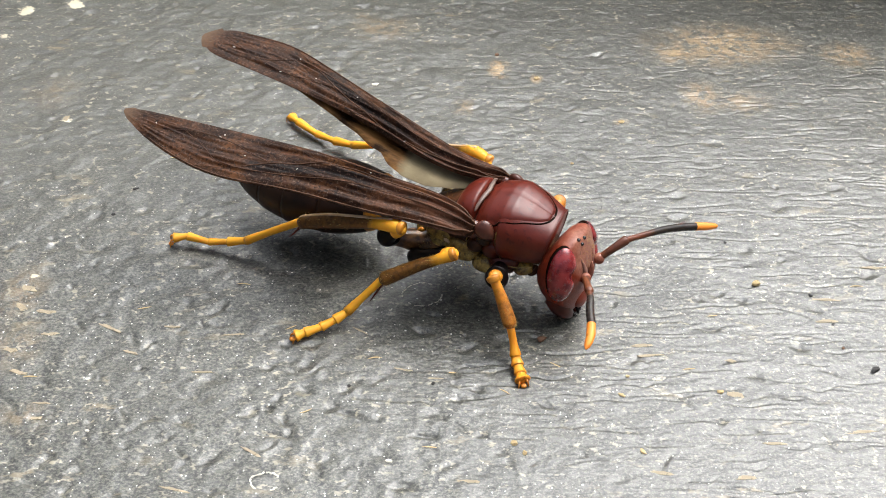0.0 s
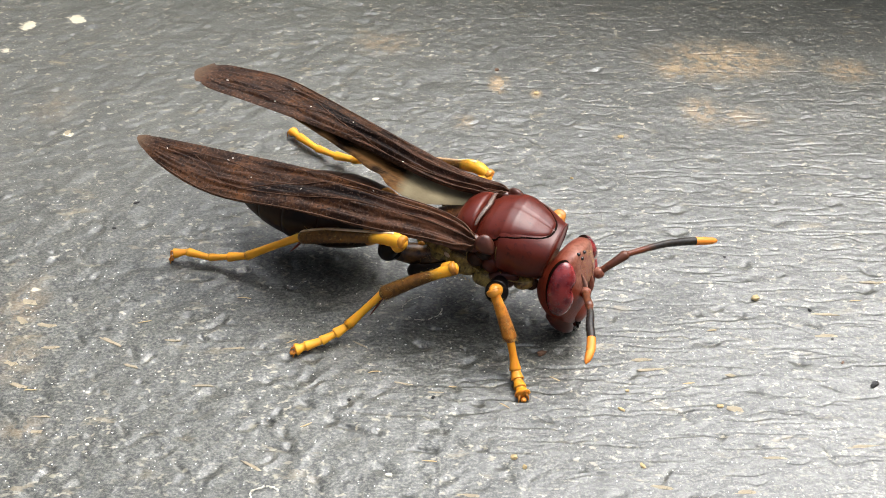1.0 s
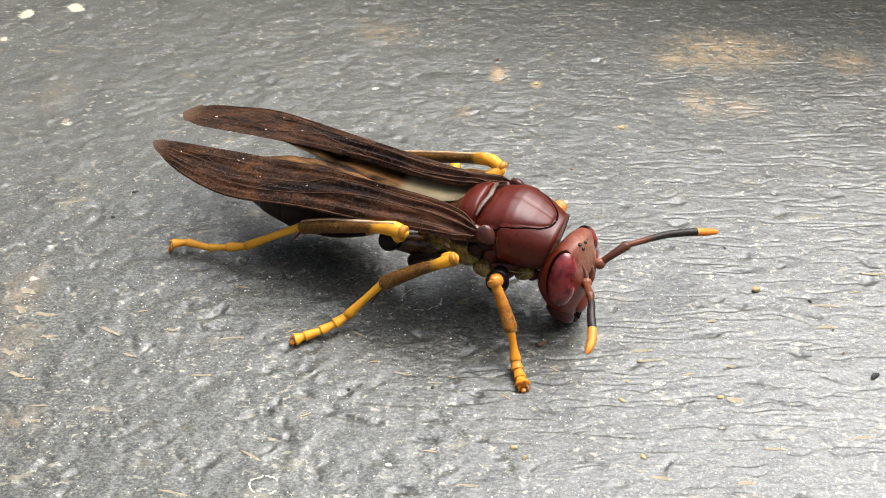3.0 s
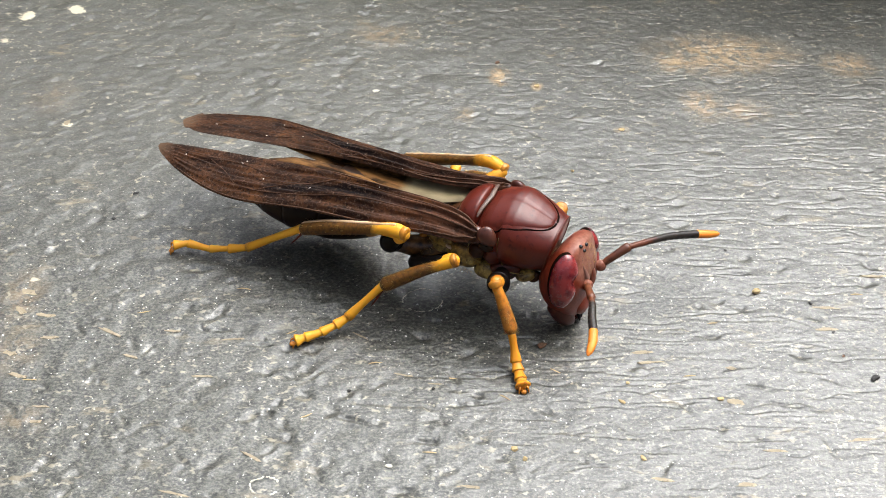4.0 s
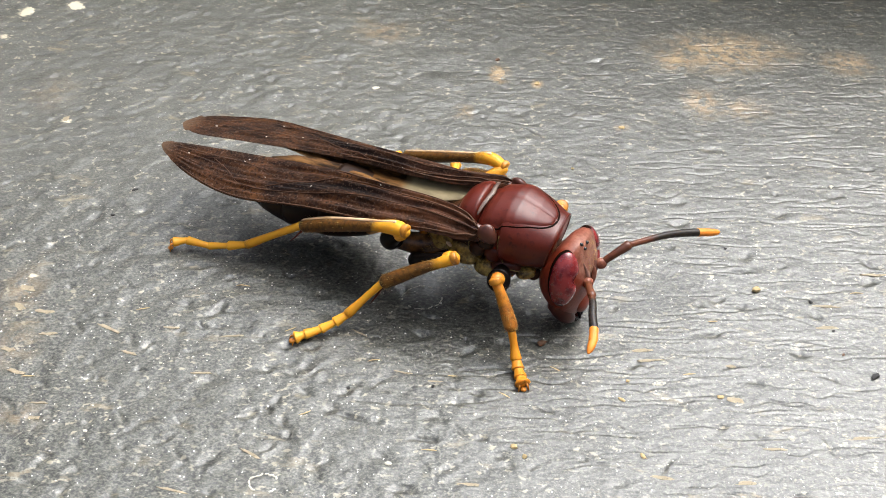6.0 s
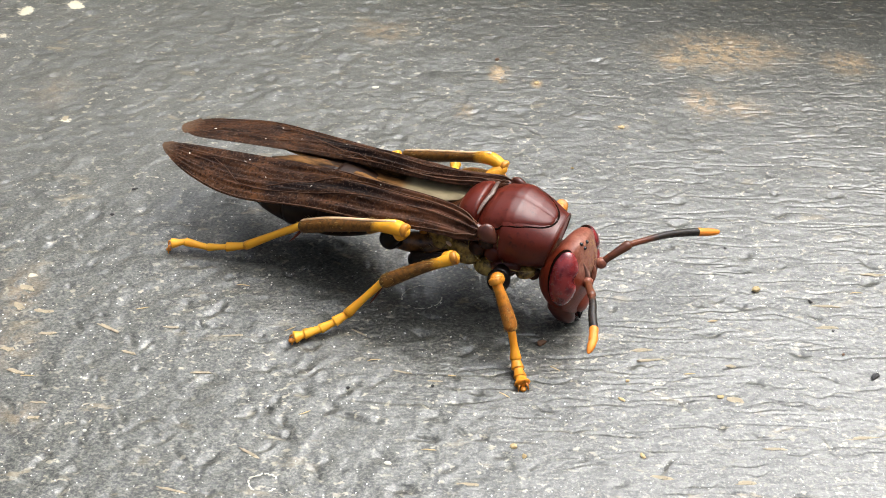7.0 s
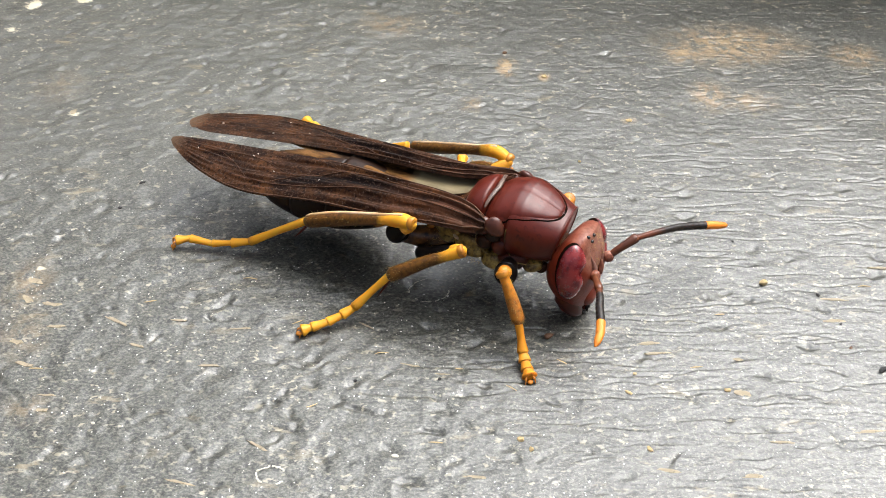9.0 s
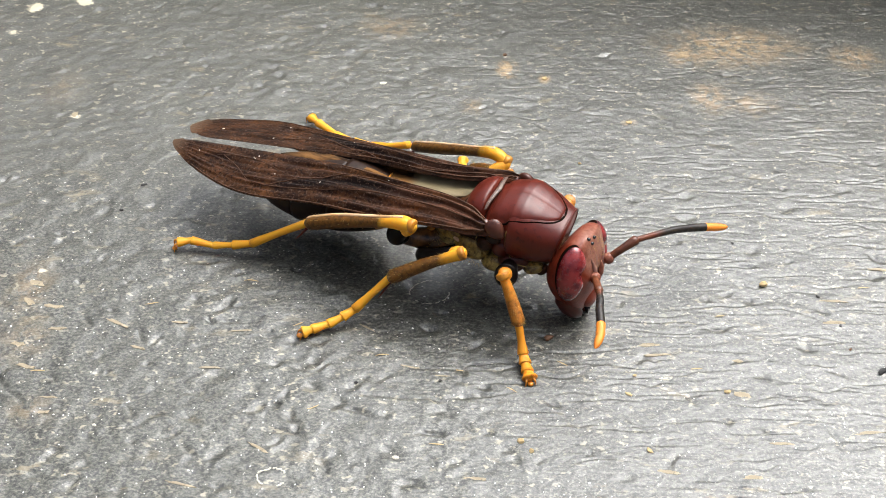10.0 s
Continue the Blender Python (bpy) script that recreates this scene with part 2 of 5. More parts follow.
def plastic_sheet():
    """Weathered grey sheet: fine grain, drawn creases to one side, pale dust, glints painted as white specks, tan
    stains.
    """
    m, nodes, links, b = nodes_of("weathered_grey_sheet")
    co = nodes.new("ShaderNodeTexCoord").outputs["Object"]

    def noise_at(scale, stretch=(1, 1, 1), detail=4.0, rough=0.6, warp=0.0):
        mp = nodes.new("ShaderNodeMapping")
        mp.inputs["Scale"].default_value = stretch
        links.new(co, mp.inputs["Vector"])
        n = add(nodes, "ShaderNodeTexNoise", Scale=float(scale), Detail=detail, Roughness=rough, Distortion=warp)
        links.new(mp.outputs[0], n.inputs["Vector"])
        return n.outputs[0]

    def math_node(kind, a, c):
        n = nodes.new("ShaderNodeMath")
        n.operation = kind
        for i, v in ((0, a), (1, c)):
            if isinstance(v, bpy.types.NodeSocket):
                links.new(v, n.inputs[i])
            else:
                n.inputs[i].default_value = v
        return n.outputs[0]

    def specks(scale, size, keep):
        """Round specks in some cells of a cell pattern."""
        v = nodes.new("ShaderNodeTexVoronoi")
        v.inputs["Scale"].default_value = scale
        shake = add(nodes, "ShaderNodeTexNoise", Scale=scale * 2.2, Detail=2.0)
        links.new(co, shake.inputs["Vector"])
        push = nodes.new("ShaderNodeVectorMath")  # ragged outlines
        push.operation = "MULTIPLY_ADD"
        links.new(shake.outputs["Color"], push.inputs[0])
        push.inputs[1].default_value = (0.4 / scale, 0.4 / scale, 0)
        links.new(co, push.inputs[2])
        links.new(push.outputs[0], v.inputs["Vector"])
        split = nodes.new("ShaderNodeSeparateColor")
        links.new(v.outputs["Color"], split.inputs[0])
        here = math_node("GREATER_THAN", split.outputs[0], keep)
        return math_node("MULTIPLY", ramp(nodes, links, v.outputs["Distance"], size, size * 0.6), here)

    def spots(rows):
        """Soft round places, the strongest at each point."""
        total = None
        for x, y, rx, ry, power in rows:
            off = nodes.new("ShaderNodeMapping")
            off.inputs["Location"].default_value = (-x / rx, -y / ry, 0)
            off.inputs["Scale"].default_value = (1 / (rx * MM), 1 / (ry * MM), 0)
            links.new(co, off.inputs["Vector"])
            far = nodes.new("ShaderNodeVectorMath")
            far.operation = "LENGTH"
            links.new(off.outputs[0], far.inputs[0])
            near = nodes.new("ShaderNodeMapRange")
            near.inputs[1].default_value, near.inputs[2].default_value = 1.0, 0.15
            near.inputs[3].default_value, near.inputs[4].default_value = 0.0, power
            links.new(far.outputs["Value"], near.inputs[0])
            total = near.outputs[0] if total is None else math_node("MAXIMUM", total, near.outputs[0])
        return total

    wide, mid = noise_at(60, detail=4.0), noise_at(480, detail=5.0, rough=0.65)
    grain = noise_at(6800, (0.8, 1, 1), 3.0, 0.75)
    flake = noise_at(1700, (0.75, 1, 1), 5.0, 0.7)
    split = nodes.new("ShaderNodeSeparateXYZ")
    links.new(co, split.inputs[0])
    across = math_node("ADD", split.outputs[0], math_node("MULTIPLY", math_node("SUBTRACT", wide, 0.5), 0.03))
    side = ramp(nodes, links, across, -0.008, 0.010)  # creased part of the sheet
    near = math_node("ADD", math_node("MULTIPLY", ramp(nodes, links, split.outputs[1], 0.012, -0.002), 0.55), 0.45)  # grain contrast fades on the far part, in place of lens blur
    scales = noise_at(1500, (0.7, 1, 1), 2.5, 0.55, 0.8)
    combed = noise_at(1300, (1.0, 0.35, 1), 3.0, 0.55, 0.3)
    pebbles = ramp(nodes, links, noise_at(620, (0.9, 1, 1), 2.5, 0.5, 0.5), 0.40, 0.86)
    swell = nodes.new("ShaderNodeMix")
    links.new(side, swell.inputs[0]), links.new(math_node("MULTIPLY", pebbles, 0.45), swell.inputs[2])
    links.new(math_node("ADD", math_node("MULTIPLY", scales, 0.16), math_node("MULTIPLY", combed, 0.10)), swell.inputs[3])

    base = mixer(nodes, links, (0.064, 0.061, 0.047), (0.103, 0.099, 0.078), ramp(nodes, links, mid, 0.3, 0.7))
    # creased side painted darker to offset the stronger sheen there
    base = mixer(nodes, links, base, (0.047, 0.045, 0.035), math_node("MULTIPLY", side, 0.80))
    base = mixer(nodes, links, base, (0.014, 0.014, 0.012), math_node("MULTIPLY", ramp(nodes, links, grain, 0.50, 0.42), math_node("MULTIPLY", near, 0.85)))
    base = mixer(nodes, links, base, (0.184, 0.178, 0.145), math_node("MULTIPLY", ramp(nodes, links, grain, 0.53, 0.63), math_node("MULTIPLY", near, 0.85)))
    worn = math_node("MULTIPLY", ramp(nodes, links, flake, 0.48, 0.68), math_node("ADD", math_node("MULTIPLY", side, 0.25), 0.32))
    base = mixer(nodes, links, base, (0.152, 0.149, 0.124), worn)
    # tan dust, fibres and stains with outlines of their own
    dust = math_node("MULTIPLY", ramp(nodes, links, noise_at(1000, (0.40, 1, 1), 4.0, 0.65), 0.60, 0.67), ramp(nodes, links, noise_at(160), 0.42, 0.60))
    base = mixer(nodes, links, base, (0.30, 0.24, 0.14), math_node("MULTIPLY", dust, 0.55))
    ragged = math_node("MULTIPLY", ramp(nodes, links, noise_at(1300, (1, 1, 1), 5.0, 0.75), 0.42, 0.55), ramp(nodes, links, noise_at(260, (0.8, 1, 1), 4.0, 0.6), 0.28, 0.46))
    base = mixer(nodes, links, base, (0.37, 0.255, 0.125), math_node("MULTIPLY", spots(STAINS), ragged))
    rough_edge = ramp(nodes, links, math_node("ADD", spots(CREAM), math_node("MULTIPLY", math_node("SUBTRACT", flake, 0.5), 1.9)), 0.34, 0.56)
    base = mixer(nodes, links, base, (0.58, 0.51, 0.36), rough_edge)
    flecks = math_node("MULTIPLY", ramp(nodes, links, noise_at(2900, (0.7, 1, 1), 2.5, 0.6), 0.59, 0.66), ramp(nodes, links, noise_at(300), 0.36, 0.60))
    base = mixer(nodes, links, base, (0.40, 0.36, 0.26), math_node("MULTIPLY", flecks, 0.8))
    glint_share = math_node("ADD", math_node("MULTIPLY", ramp(nodes, links, split.outputs[1], 0.010, -0.004), 0.65), 0.35)  # painted glints: white specks in the base colour, fewer on the far part
    base = mixer(nodes, links, base, (0.80, 0.77, 0.68), math_node("MULTIPLY", specks(4200, 0.18, 0.74), glint_share))
    base = mixer(nodes, links, base, (0.82, 0.80, 0.75), math_node("MULTIPLY", specks(1700, 0.11, 0.86), glint_share))
    base = mixer(nodes, links, base, (0.012, 0.012, 0.012), specks(420, 0.05, 0.86))
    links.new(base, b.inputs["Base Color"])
    r = nodes.new("ShaderNodeMapRange")
    r.inputs[3].default_value, r.inputs[4].default_value = 0.25, 0.42
    links.new(mid, r.inputs[0])
    links.new(r.outputs[0], b.inputs["Roughness"])
    b.inputs["IOR"].default_value = 1.52
    b.inputs["Specular IOR Level"].default_value = 0.75
    b0 = add(nodes, "ShaderNodeBump", Strength=0.7, Distance=0.00012)
    links.new(swell.outputs[0], b0.inputs["Height"])
    b2 = add(nodes, "ShaderNodeBump", Strength=0.45, Distance=0.00005)
    links.new(flake, b2.inputs["Height"])
    b3 = add(nodes, "ShaderNodeBump", Strength=0.9, Distance=0.000035)
    links.new(grain, b3.inputs["Height"])
    links.new(b0.outputs[0], b2.inputs["Normal"])
    links.new(b2.outputs[0], b3.inputs["Normal"])
    links.new(b3.outputs[0], b.inputs["Normal"])
    return m


STAINS = [  # x, y, half sizes in millimetres, strength
    (18.8, 20.6, 6.2, 3.2, 0.8), (15.6, 19.8, 1.8, 2.0, 0.9), (21.0, 21.0, 2.0, 2.2, 0.7), (27.1, 19.4, 2.2, 1.8, 0.75), (16.5, 14.6, 1.6, 2.2, 0.7),
    (19.0, 14.0, 2.6, 1.6, 0.5), (3.7, 17.7, 0.9, 1.4, 1.2), (6.1, 16.6, 0.5, 0.7, 1.1), (-4.1, 22.8, 2.8, 2.0, 0.4), (11.1, 11.8, 0.6, 0.5, 0.9),
    (-22.2, -3.5, 1.6, 2.6, 0.35), (-21.6, -7.2, 1.8, 2.4, 0.25), (-20.1, -12.0, 1.6, 1.2, 0.3), (1.3, 13.4, 0.9, 1.2, 0.5), (-25.0, 15.0, 2.0, 2.5, 0.2),
]
CREAM = [(-29.3, 25.1, 0.9, 0.9, 1.0), (-26.0, 25.9, 0.9, 0.8, 1.0), (-23.5, 12.0, 0.5, 0.5, 0.5), (-22.0, -2.2, 0.4, 0.35, 0.5), (-29.9, 21.7, 0.8, 0.6, 0.5)]
SHEET = plastic_sheet()


# ---- mesh building ----
def part(name, bm, material, parent=None, label="", smooth=True):
    """Link a bmesh drawn in millimetres as one mesh object under a thing or part."""
    bmesh.ops.recalc_face_normals(bm, faces=bm.faces)
    bmesh.ops.scale(bm, vec=(MM, MM, MM), verts=bm.verts)
    me = bpy.data.meshes.new(name)
    bm.to_mesh(me)
    bm.free()
    for mat in material if isinstance(material, (list, tuple)) else [material]:
        me.materials.append(mat)
    me.polygons.foreach_set("use_smooth", [smooth] * len(me.polygons))
    ob = new(name, me)
    if parent:
        ob.parent = parent
    if label:
        tagged(ob, label)
    return ob


def glide(points, steps):
    """Catmull-Rom through rows of numbers, steps samples to each span."""
    p = np.array(points, float)
    q = np.vstack([2 * p[0] - p[1], p, 2 * p[-1] - p[-2]])
    rows = []
    for i in range(1, len(q) - 2):
        for k in range(steps):
            t = k / steps
            rows.append(0.5 * (2 * q[i] + (q[i + 1] - q[i - 1]) * t + (2 * q[i - 1] - 5 * q[i] + 4 * q[i + 1] - q[i + 2]) * t * t
                               + (3 * q[i] - q[i - 1] - 3 * q[i + 1] + q[i + 2]) * t ** 3))
    rows.append(p[-1])
    return np.array(rows)


def skin(bm, rings, material_of=None):
    """Close a list of rings of points into a skin with two end caps; each point keeps how far along it lies."""
    layer = bm.verts.layers.float.get("along") or bm.verts.layers.float.new("along")
    made = [[bm.verts.new(p) for p in ring] for ring in rings]
    for i, ring in enumerate(made):
        for v in ring:
            v[layer] = i / (len(made) - 1)
    n = len(made[0])
    for i in range(len(made) - 1):
        for k in range(n):
            f = bm.faces.new((made[i][k], made[i][(k + 1) % n], made[i + 1][(k + 1) % n], made[i + 1][k]))
            if material_of:
                f.material_index = material_of(i / (len(made) - 1), k / n)
    for ring, last in ((made[0], 0), (made[-1], 1)):
        f = bm.faces.new(ring)
        if material_of:
            f.material_index = material_of(last, 0)


def tube(bm, points, steps=5, seg=14, flat=1.0, cap=0.8):
    """A limb along points (x, y, z, radius), rounded at both ends; flat squeezes it in its own upright."""
    rows = glide(points, steps)
    places, radii = rows[:, :3], np.maximum(rows[:, 3], 0.01)
    tangents = np.gradient(places, axis=0)
    tangents /= np.linalg.norm(tangents, axis=1)[:, None]
    side = np.cross(tangents[0], (0, 0, 1.0) if abs(tangents[0][2]) < 0.9 else (1.0, 0, 0))
    rings = []
    ends = [(0, -0.85, 0.35), (0, -0.5, 0.75)]
    tails = [(len(places) - 1, 0.5, 0.75), (len(places) - 1, 0.85, 0.35)]
    for i, shift, shrink in ends + [(j, 0, 1) for j in range(len(places))] + tails:
        t = tangents[i]
        side = side - t * (side @ t)
        side /= np.linalg.norm(side)
        up = np.cross(side, t)
        c = places[i] + t * shift * radii[i] * cap
        rings.append([c + radii[i] * shrink * (math.cos(a) * side + math.sin(a) * up * flat)
                      for a in np.linspace(0, 2 * math.pi, seg, endpoint=False)])
    skin(bm, rings)


def hull(bm, sections, steps=5, seg=36, power=2.0, material_of=None):
    """A body along x: sections of x, y, z, half width, height above, height below."""
    rings = []
    for x, y, z, w, up, dn in glide(sections, steps):
        ring = []
        for a in np.linspace(0, 2 * math.pi, seg, endpoint=False):
            c, s = math.cos(a), math.sin(a)
            cc, ss = math.copysign(abs(c) ** (2 / power), c), math.copysign(abs(s) ** (2 / power), s)
            ring.append((x, y + max(w, 0.02) * cc, z + max(up if s > 0 else dn, 0.02) * ss))
        rings.append(ring)
    skin(bm, rings, material_of)


def ball(bm, centre, size, turn=(0, 0, 0), u=28, v=18, shape=None):
    """An ellipsoid; shape(p) may bend its unit points first."""
    rings = []
    spin = Euler([radians(a) for a in turn]).to_matrix()
    for j in range(v + 1):
        lat = -math.pi / 2 + math.pi * (j + 0.02) / (v + 0.04)
        ring = []
        for i in range(u):
            a = 2 * math.pi * i / u
            p = Vector((math.cos(a) * math.cos(lat), math.sin(a) * math.cos(lat), math.sin(lat)))
            if shape:
                p = Vector(shape(p))
            ring.append(spin @ Vector((p.x * size[0], p.y * size[1], p.z * size[2])) + Vector(centre))
        rings.append(ring)
    skin(bm, rings)


# ---- the ground: one sheet to the horizon ----
NOISE_TABLES = {}


def value_noise(x, y, seed):
    """Smooth noise in 0 to 1 on arrays of coordinates."""
    if seed not in NOISE_TABLES:
        NOISE_TABLES[seed] = np.random.RandomState(seed).rand(256, 256)
    table = NOISE_TABLES[seed]
    xi, yi = np.floor(x).astype(int), np.floor(y).astype(int)
    u, v = x - xi, y - yi
    u, v = u * u * (3 - 2 * u), v * v * (3 - 2 * v)
    g = lambda a, b: table[a % 256, b % 256]
    return (g(xi, yi) * (1 - u) * (1 - v) + g(xi + 1, yi) * u * (1 - v) + g(xi, yi + 1) * (1 - u) * v + g(xi + 1, yi + 1) * u * v)


STEP_X, STEP_Y, X0, X1, Y0, Y1 = 0.11, 0.065, -34.1, 34.1, -20.0, 32.0  # the finely shaped part of the sheet, in millimetres


def creased(x, y):
    """0 on the dented part of the sheet, 1 on the creased part."""
    return np.clip((x + 3 + (value_noise(np.asarray(x) * 0.1, np.asarray(y) * 0.1, 9) - 0.5) * 14) / 12, 0, 1)


def stroke(h, along, depth, width, lip):
    """Press a bent groove into the height field, deepest in its middle, with a low lip on its far side."""
    pts = glide(along, 10)
    pts = np.column_stack([pts, np.sin(np.linspace(0.12, math.pi - 0.12, len(pts)))])
    m = 4 * width
    i0, i1 = int((pts[:, 0].min() - m - X0) / STEP_X), int((pts[:, 0].max() + m - X0) / STEP_X) + 2
    j0, j1 = int((pts[:, 1].min() - m - Y0) / STEP_Y), int((pts[:, 1].max() + m - Y0) / STEP_Y) + 2
    i0, j0 = max(i0, 0), max(j0, 0)
    block = h[j0:j1, i0:i1]
    if not block.size:
        return
    gx = X0 + STEP_X * (i0 + np.arange(block.shape[1]))[None, :, None]
    gy = Y0 + STEP_Y * (j0 + np.arange(block.shape[0]))[:, None, None]
    dx, dy = gx - pts[:, 0], gy - pts[:, 1]
    far = dx * dx + dy * dy
    k = np.argmin(far, -1)[..., None]
    near = np.take_along_axis(far, k, -1)[..., 0]
    up = np.take_along_axis(dy, k, -1)[..., 0]
    full = pts[:, 2][k[..., 0]]
    block -= depth * full * (np.exp(-near / width ** 2) - lip * np.exp(-((np.sqrt(near) - 1.9 * width) / width) ** 2) * (up < 0))


SCARS = [  # x, y, length, turn, depth of the plainest scars
    (11.7, -11.1, 1.3, -52, 0.06), (14.6, -12.8, 1.2, -55, 0.05), (8.8, -12.6, 1.8, -50, 0.04), (18.1, -13.3, 1.4, -75, 0.06), (14.6, -8.4, 1.5, 10, 0.06), (-0.9, -13.2, 1.2, -8, 0.09), (-7.8, -13.2, 1.8, -10, 0.10), (-4.4, -11.9, 1.6, -18, 0.09), (-12.4, -10.8, 1.0, -10, 0.08), (-18.7, -6.0, 0.9, -50, 0.10), (19.2, -9.2, 1.2, -30, 0.06), (10.3, -14.7, 1.2, 60, 0.07), (-6.3, -9.0, 1.0, 50, 0.09), (-14.9, -7.3, 0.9, 60, 0.12), (-15.4, -11.9, 1.0, -60, 0.09),
]


def sheet_field():
    """Heights of the shaped part: dents and short scars to one side, drawn creases to the other."""
    rng = np.random.RandomState(21)
    gx, gy = np.meshgrid(np.arange(X0, X1 + STEP_X / 2, STEP_X), np.arange(Y0, Y1 + STEP_Y / 2, STEP_Y))
    pits = value_noise(gx * 1.05, gy * 1.05, 7) * 0.6 + value_noise(gx * 2.3, gy * 2.3, 8) * 0.4
    side = creased(gx, gy)
    h = (0.03 + 0.10 * (1 - side)) * (pits - 0.5) + 0.025 * (value_noise(gx * 4.2, gy * 5.2, 13) - 0.5)
    h += 0.05 * (value_noise(gx * .35, gy * .6, 15) - 0.5) + 0.022 * side * (value_noise(gx * 1.1, gy * 2.2, 16) - 0.5)
    for k in range(1500):  # creases
        x, y = rng.uniform(X0, X1), rng.uniform(Y0, Y1)
        if rng.rand() > creased(x, y) * (0.55 if y > 18 else 1):
            continue
        long, tilt = rng.gamma(3.0, 0.9) + .6, rng.normal() * .05
        hook = rng.choice((0, 0, 0, -.45, .35)) * rng.rand()
        sway = rng.normal(size=4) * .10
        stroke(h, [(x + q * long, y + tilt * q * long + w + hook * q ** 3) for q, w in zip((0, .33, .66, 1), sway)],
               rng.uniform(.03, .085) * (.55 if y > 9 else 1), rng.uniform(.045, .078), .15)
    for k in range(1100):  # dents and scars
        x, y = rng.uniform(X0, X1), rng.uniform(Y0, Y1)
        if rng.rand() > 1.0 - 0.72 * creased(x, y):
            continue
        long, turn, bow = rng.uniform(.25, 1.3), rng.choice((-.5, .1, .9)) + rng.normal() * .35, rng.normal() * .25
        c, sn = math.cos(turn) * long / 2, math.sin(turn) * long / 2
        stroke(h, [(x - c, y - sn), (x - bow * sn, y + bow * c), (x + c, y + sn)], rng.uniform(.04, .14) * (.5 if y > 6 else 1), rng.uniform(.10, .28), .25)
    for x, y, long, turn, depth in SCARS:
        c, sn = math.cos(radians(turn)) * long / 2, math.sin(radians(turn)) * long / 2
        stroke(h, [(x - c, y - sn), (x - .12 * sn, y + .12 * c), (x + c, y + sn)], depth * 1.2, .11, .3)
    return h


FIELD = sheet_field()


def relief(x, y):
    """Height of the sheet in millimetres at arrays of places."""
    u, v = np.clip((x - X0) / STEP_X, 0, FIELD.shape[1] - 1.001), np.clip((y - Y0) / STEP_Y, 0, FIELD.shape[0] - 1.001)
    i, j = u.astype(int), v.astype(int)
    u, v = u - i, v - j
    h = FIELD[j, i] * (1 - u) * (1 - v) + FIELD[j, i + 1] * u * (1 - v) + FIELD[j + 1, i] * (1 - u) * v + FIELD[j + 1, i + 1] * u * v
    return h * np.where((x < X0) | (x > X1) | (y < Y0) | (y > Y1), 0, 1)


def ground_sheet():
    out = [40 * 1.35 ** k for k in range(1, 13)]
    xs = np.array([X0 - o + 40 for o in out][::-1] + list(np.arange(X0, X1 + STEP_X / 2, STEP_X)) + [X1 + o - 40 for o in out])
    ys = np.array([Y0 - o + 40 for o in out][::-1] + list(np.arange(Y0, Y1 + STEP_Y / 2, STEP_Y)) + [Y1 + o - 40 for o in out])
    gx, gy = np.meshgrid(xs, ys)
    co = np.stack([gx, gy, relief(gx, gy)], -1).reshape(-1, 3) * MM
    nx, ny = len(xs), len(ys)
    i = (np.arange(ny - 1)[:, None] * nx + np.arange(nx - 1)[None, :]).ravel()
    quads = np.stack([i, i + 1, i + nx + 1, i + nx], -1)
    me = bpy.data.meshes.new("ground")
    me.vertices.add(len(co)), me.loops.add(quads.size), me.polygons.add(len(quads))
    me.vertices.foreach_set("co", co.ravel())
    me.loops.foreach_set("vertex_index", quads.ravel())
    me.polygons.foreach_set("loop_start", np.arange(len(quads)) * 4)
    me.polygons.foreach_set("use_smooth", np.ones(len(quads), bool))
    me.update(calc_edges=True)
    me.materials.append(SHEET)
    return tagged(new("ground", me), "weathered grey embossed sheet with ripples, dust and tan stains", "ground", kind="structure")


ground = ground_sheet()


def sky_block_rim():
    """Plain dark edge, unseen, added beyond the sheet to shade its far part."""
    bm = bmesh.new()
    bmesh.ops.create_cube(bm, size=1, matrix=Matrix.LocRotScale((0, 0, 15.5), None, (900, 14, 34)))
    bmesh.ops.bevel(bm, geom=bm.edges[:], offset=2.5, segments=3, affect="EDGES")
    rim = part("sky_block_north", bm, chitin("dark_sky_block", (0.040, 0.040, 0.038), (0.075, 0.072, 0.066), 0.6, grain=900, patch=90, depth=0.0001))
    rim.matrix_basis = pose(0, 57 * MM, 0, 0, 0, -17)
    tagged(rim, "plain dark grey raised edge, unseen, added to block low sky", "wall", kind="structure")


sky_block_rim()


def sky_block_walls():
    """Plain unseen walls, added behind and beside the camera to deepen the shadows."""
    paint = chitin("grey_sky_block", (0.060, 0.058, 0.054), (0.095, 0.092, 0.086), 0.8, grain=60, patch=12, depth=0.001)
    for name, x, y, turn in (("sky_block_south", 0, -620, 0), ("sky_block_east", 620, 0, 90), ("sky_block_west", -620, 0, 90)):
        bm = bmesh.new()
        bmesh.ops.create_cube(bm, size=1, matrix=Matrix.LocRotScale((0, 0, 165), None, (1280, 30, 330)))
        bmesh.ops.bevel(bm, geom=bm.edges[:], offset=4, segments=2, affect="EDGES")
        wall = part(name, bm, paint)
        wall.matrix_basis = pose(x * MM, y * MM, 0, 0, 0, turn)
        tagged(wall, "plain grey low wall, unseen, added to block low sky", "wall", kind="structure")


sky_block_walls()

# ---- the wasp: x ahead, y to its left, z up, from a point below its wing roots ----
WASP = pose(2.57 * MM, -2.45 * MM, 0, 0, 0, -25)
wasp = new("wasp")
wasp.matrix_basis = WASP
tagged(wasp, "dark red paper wasp with smoky wings and yellow legs", "wasp")


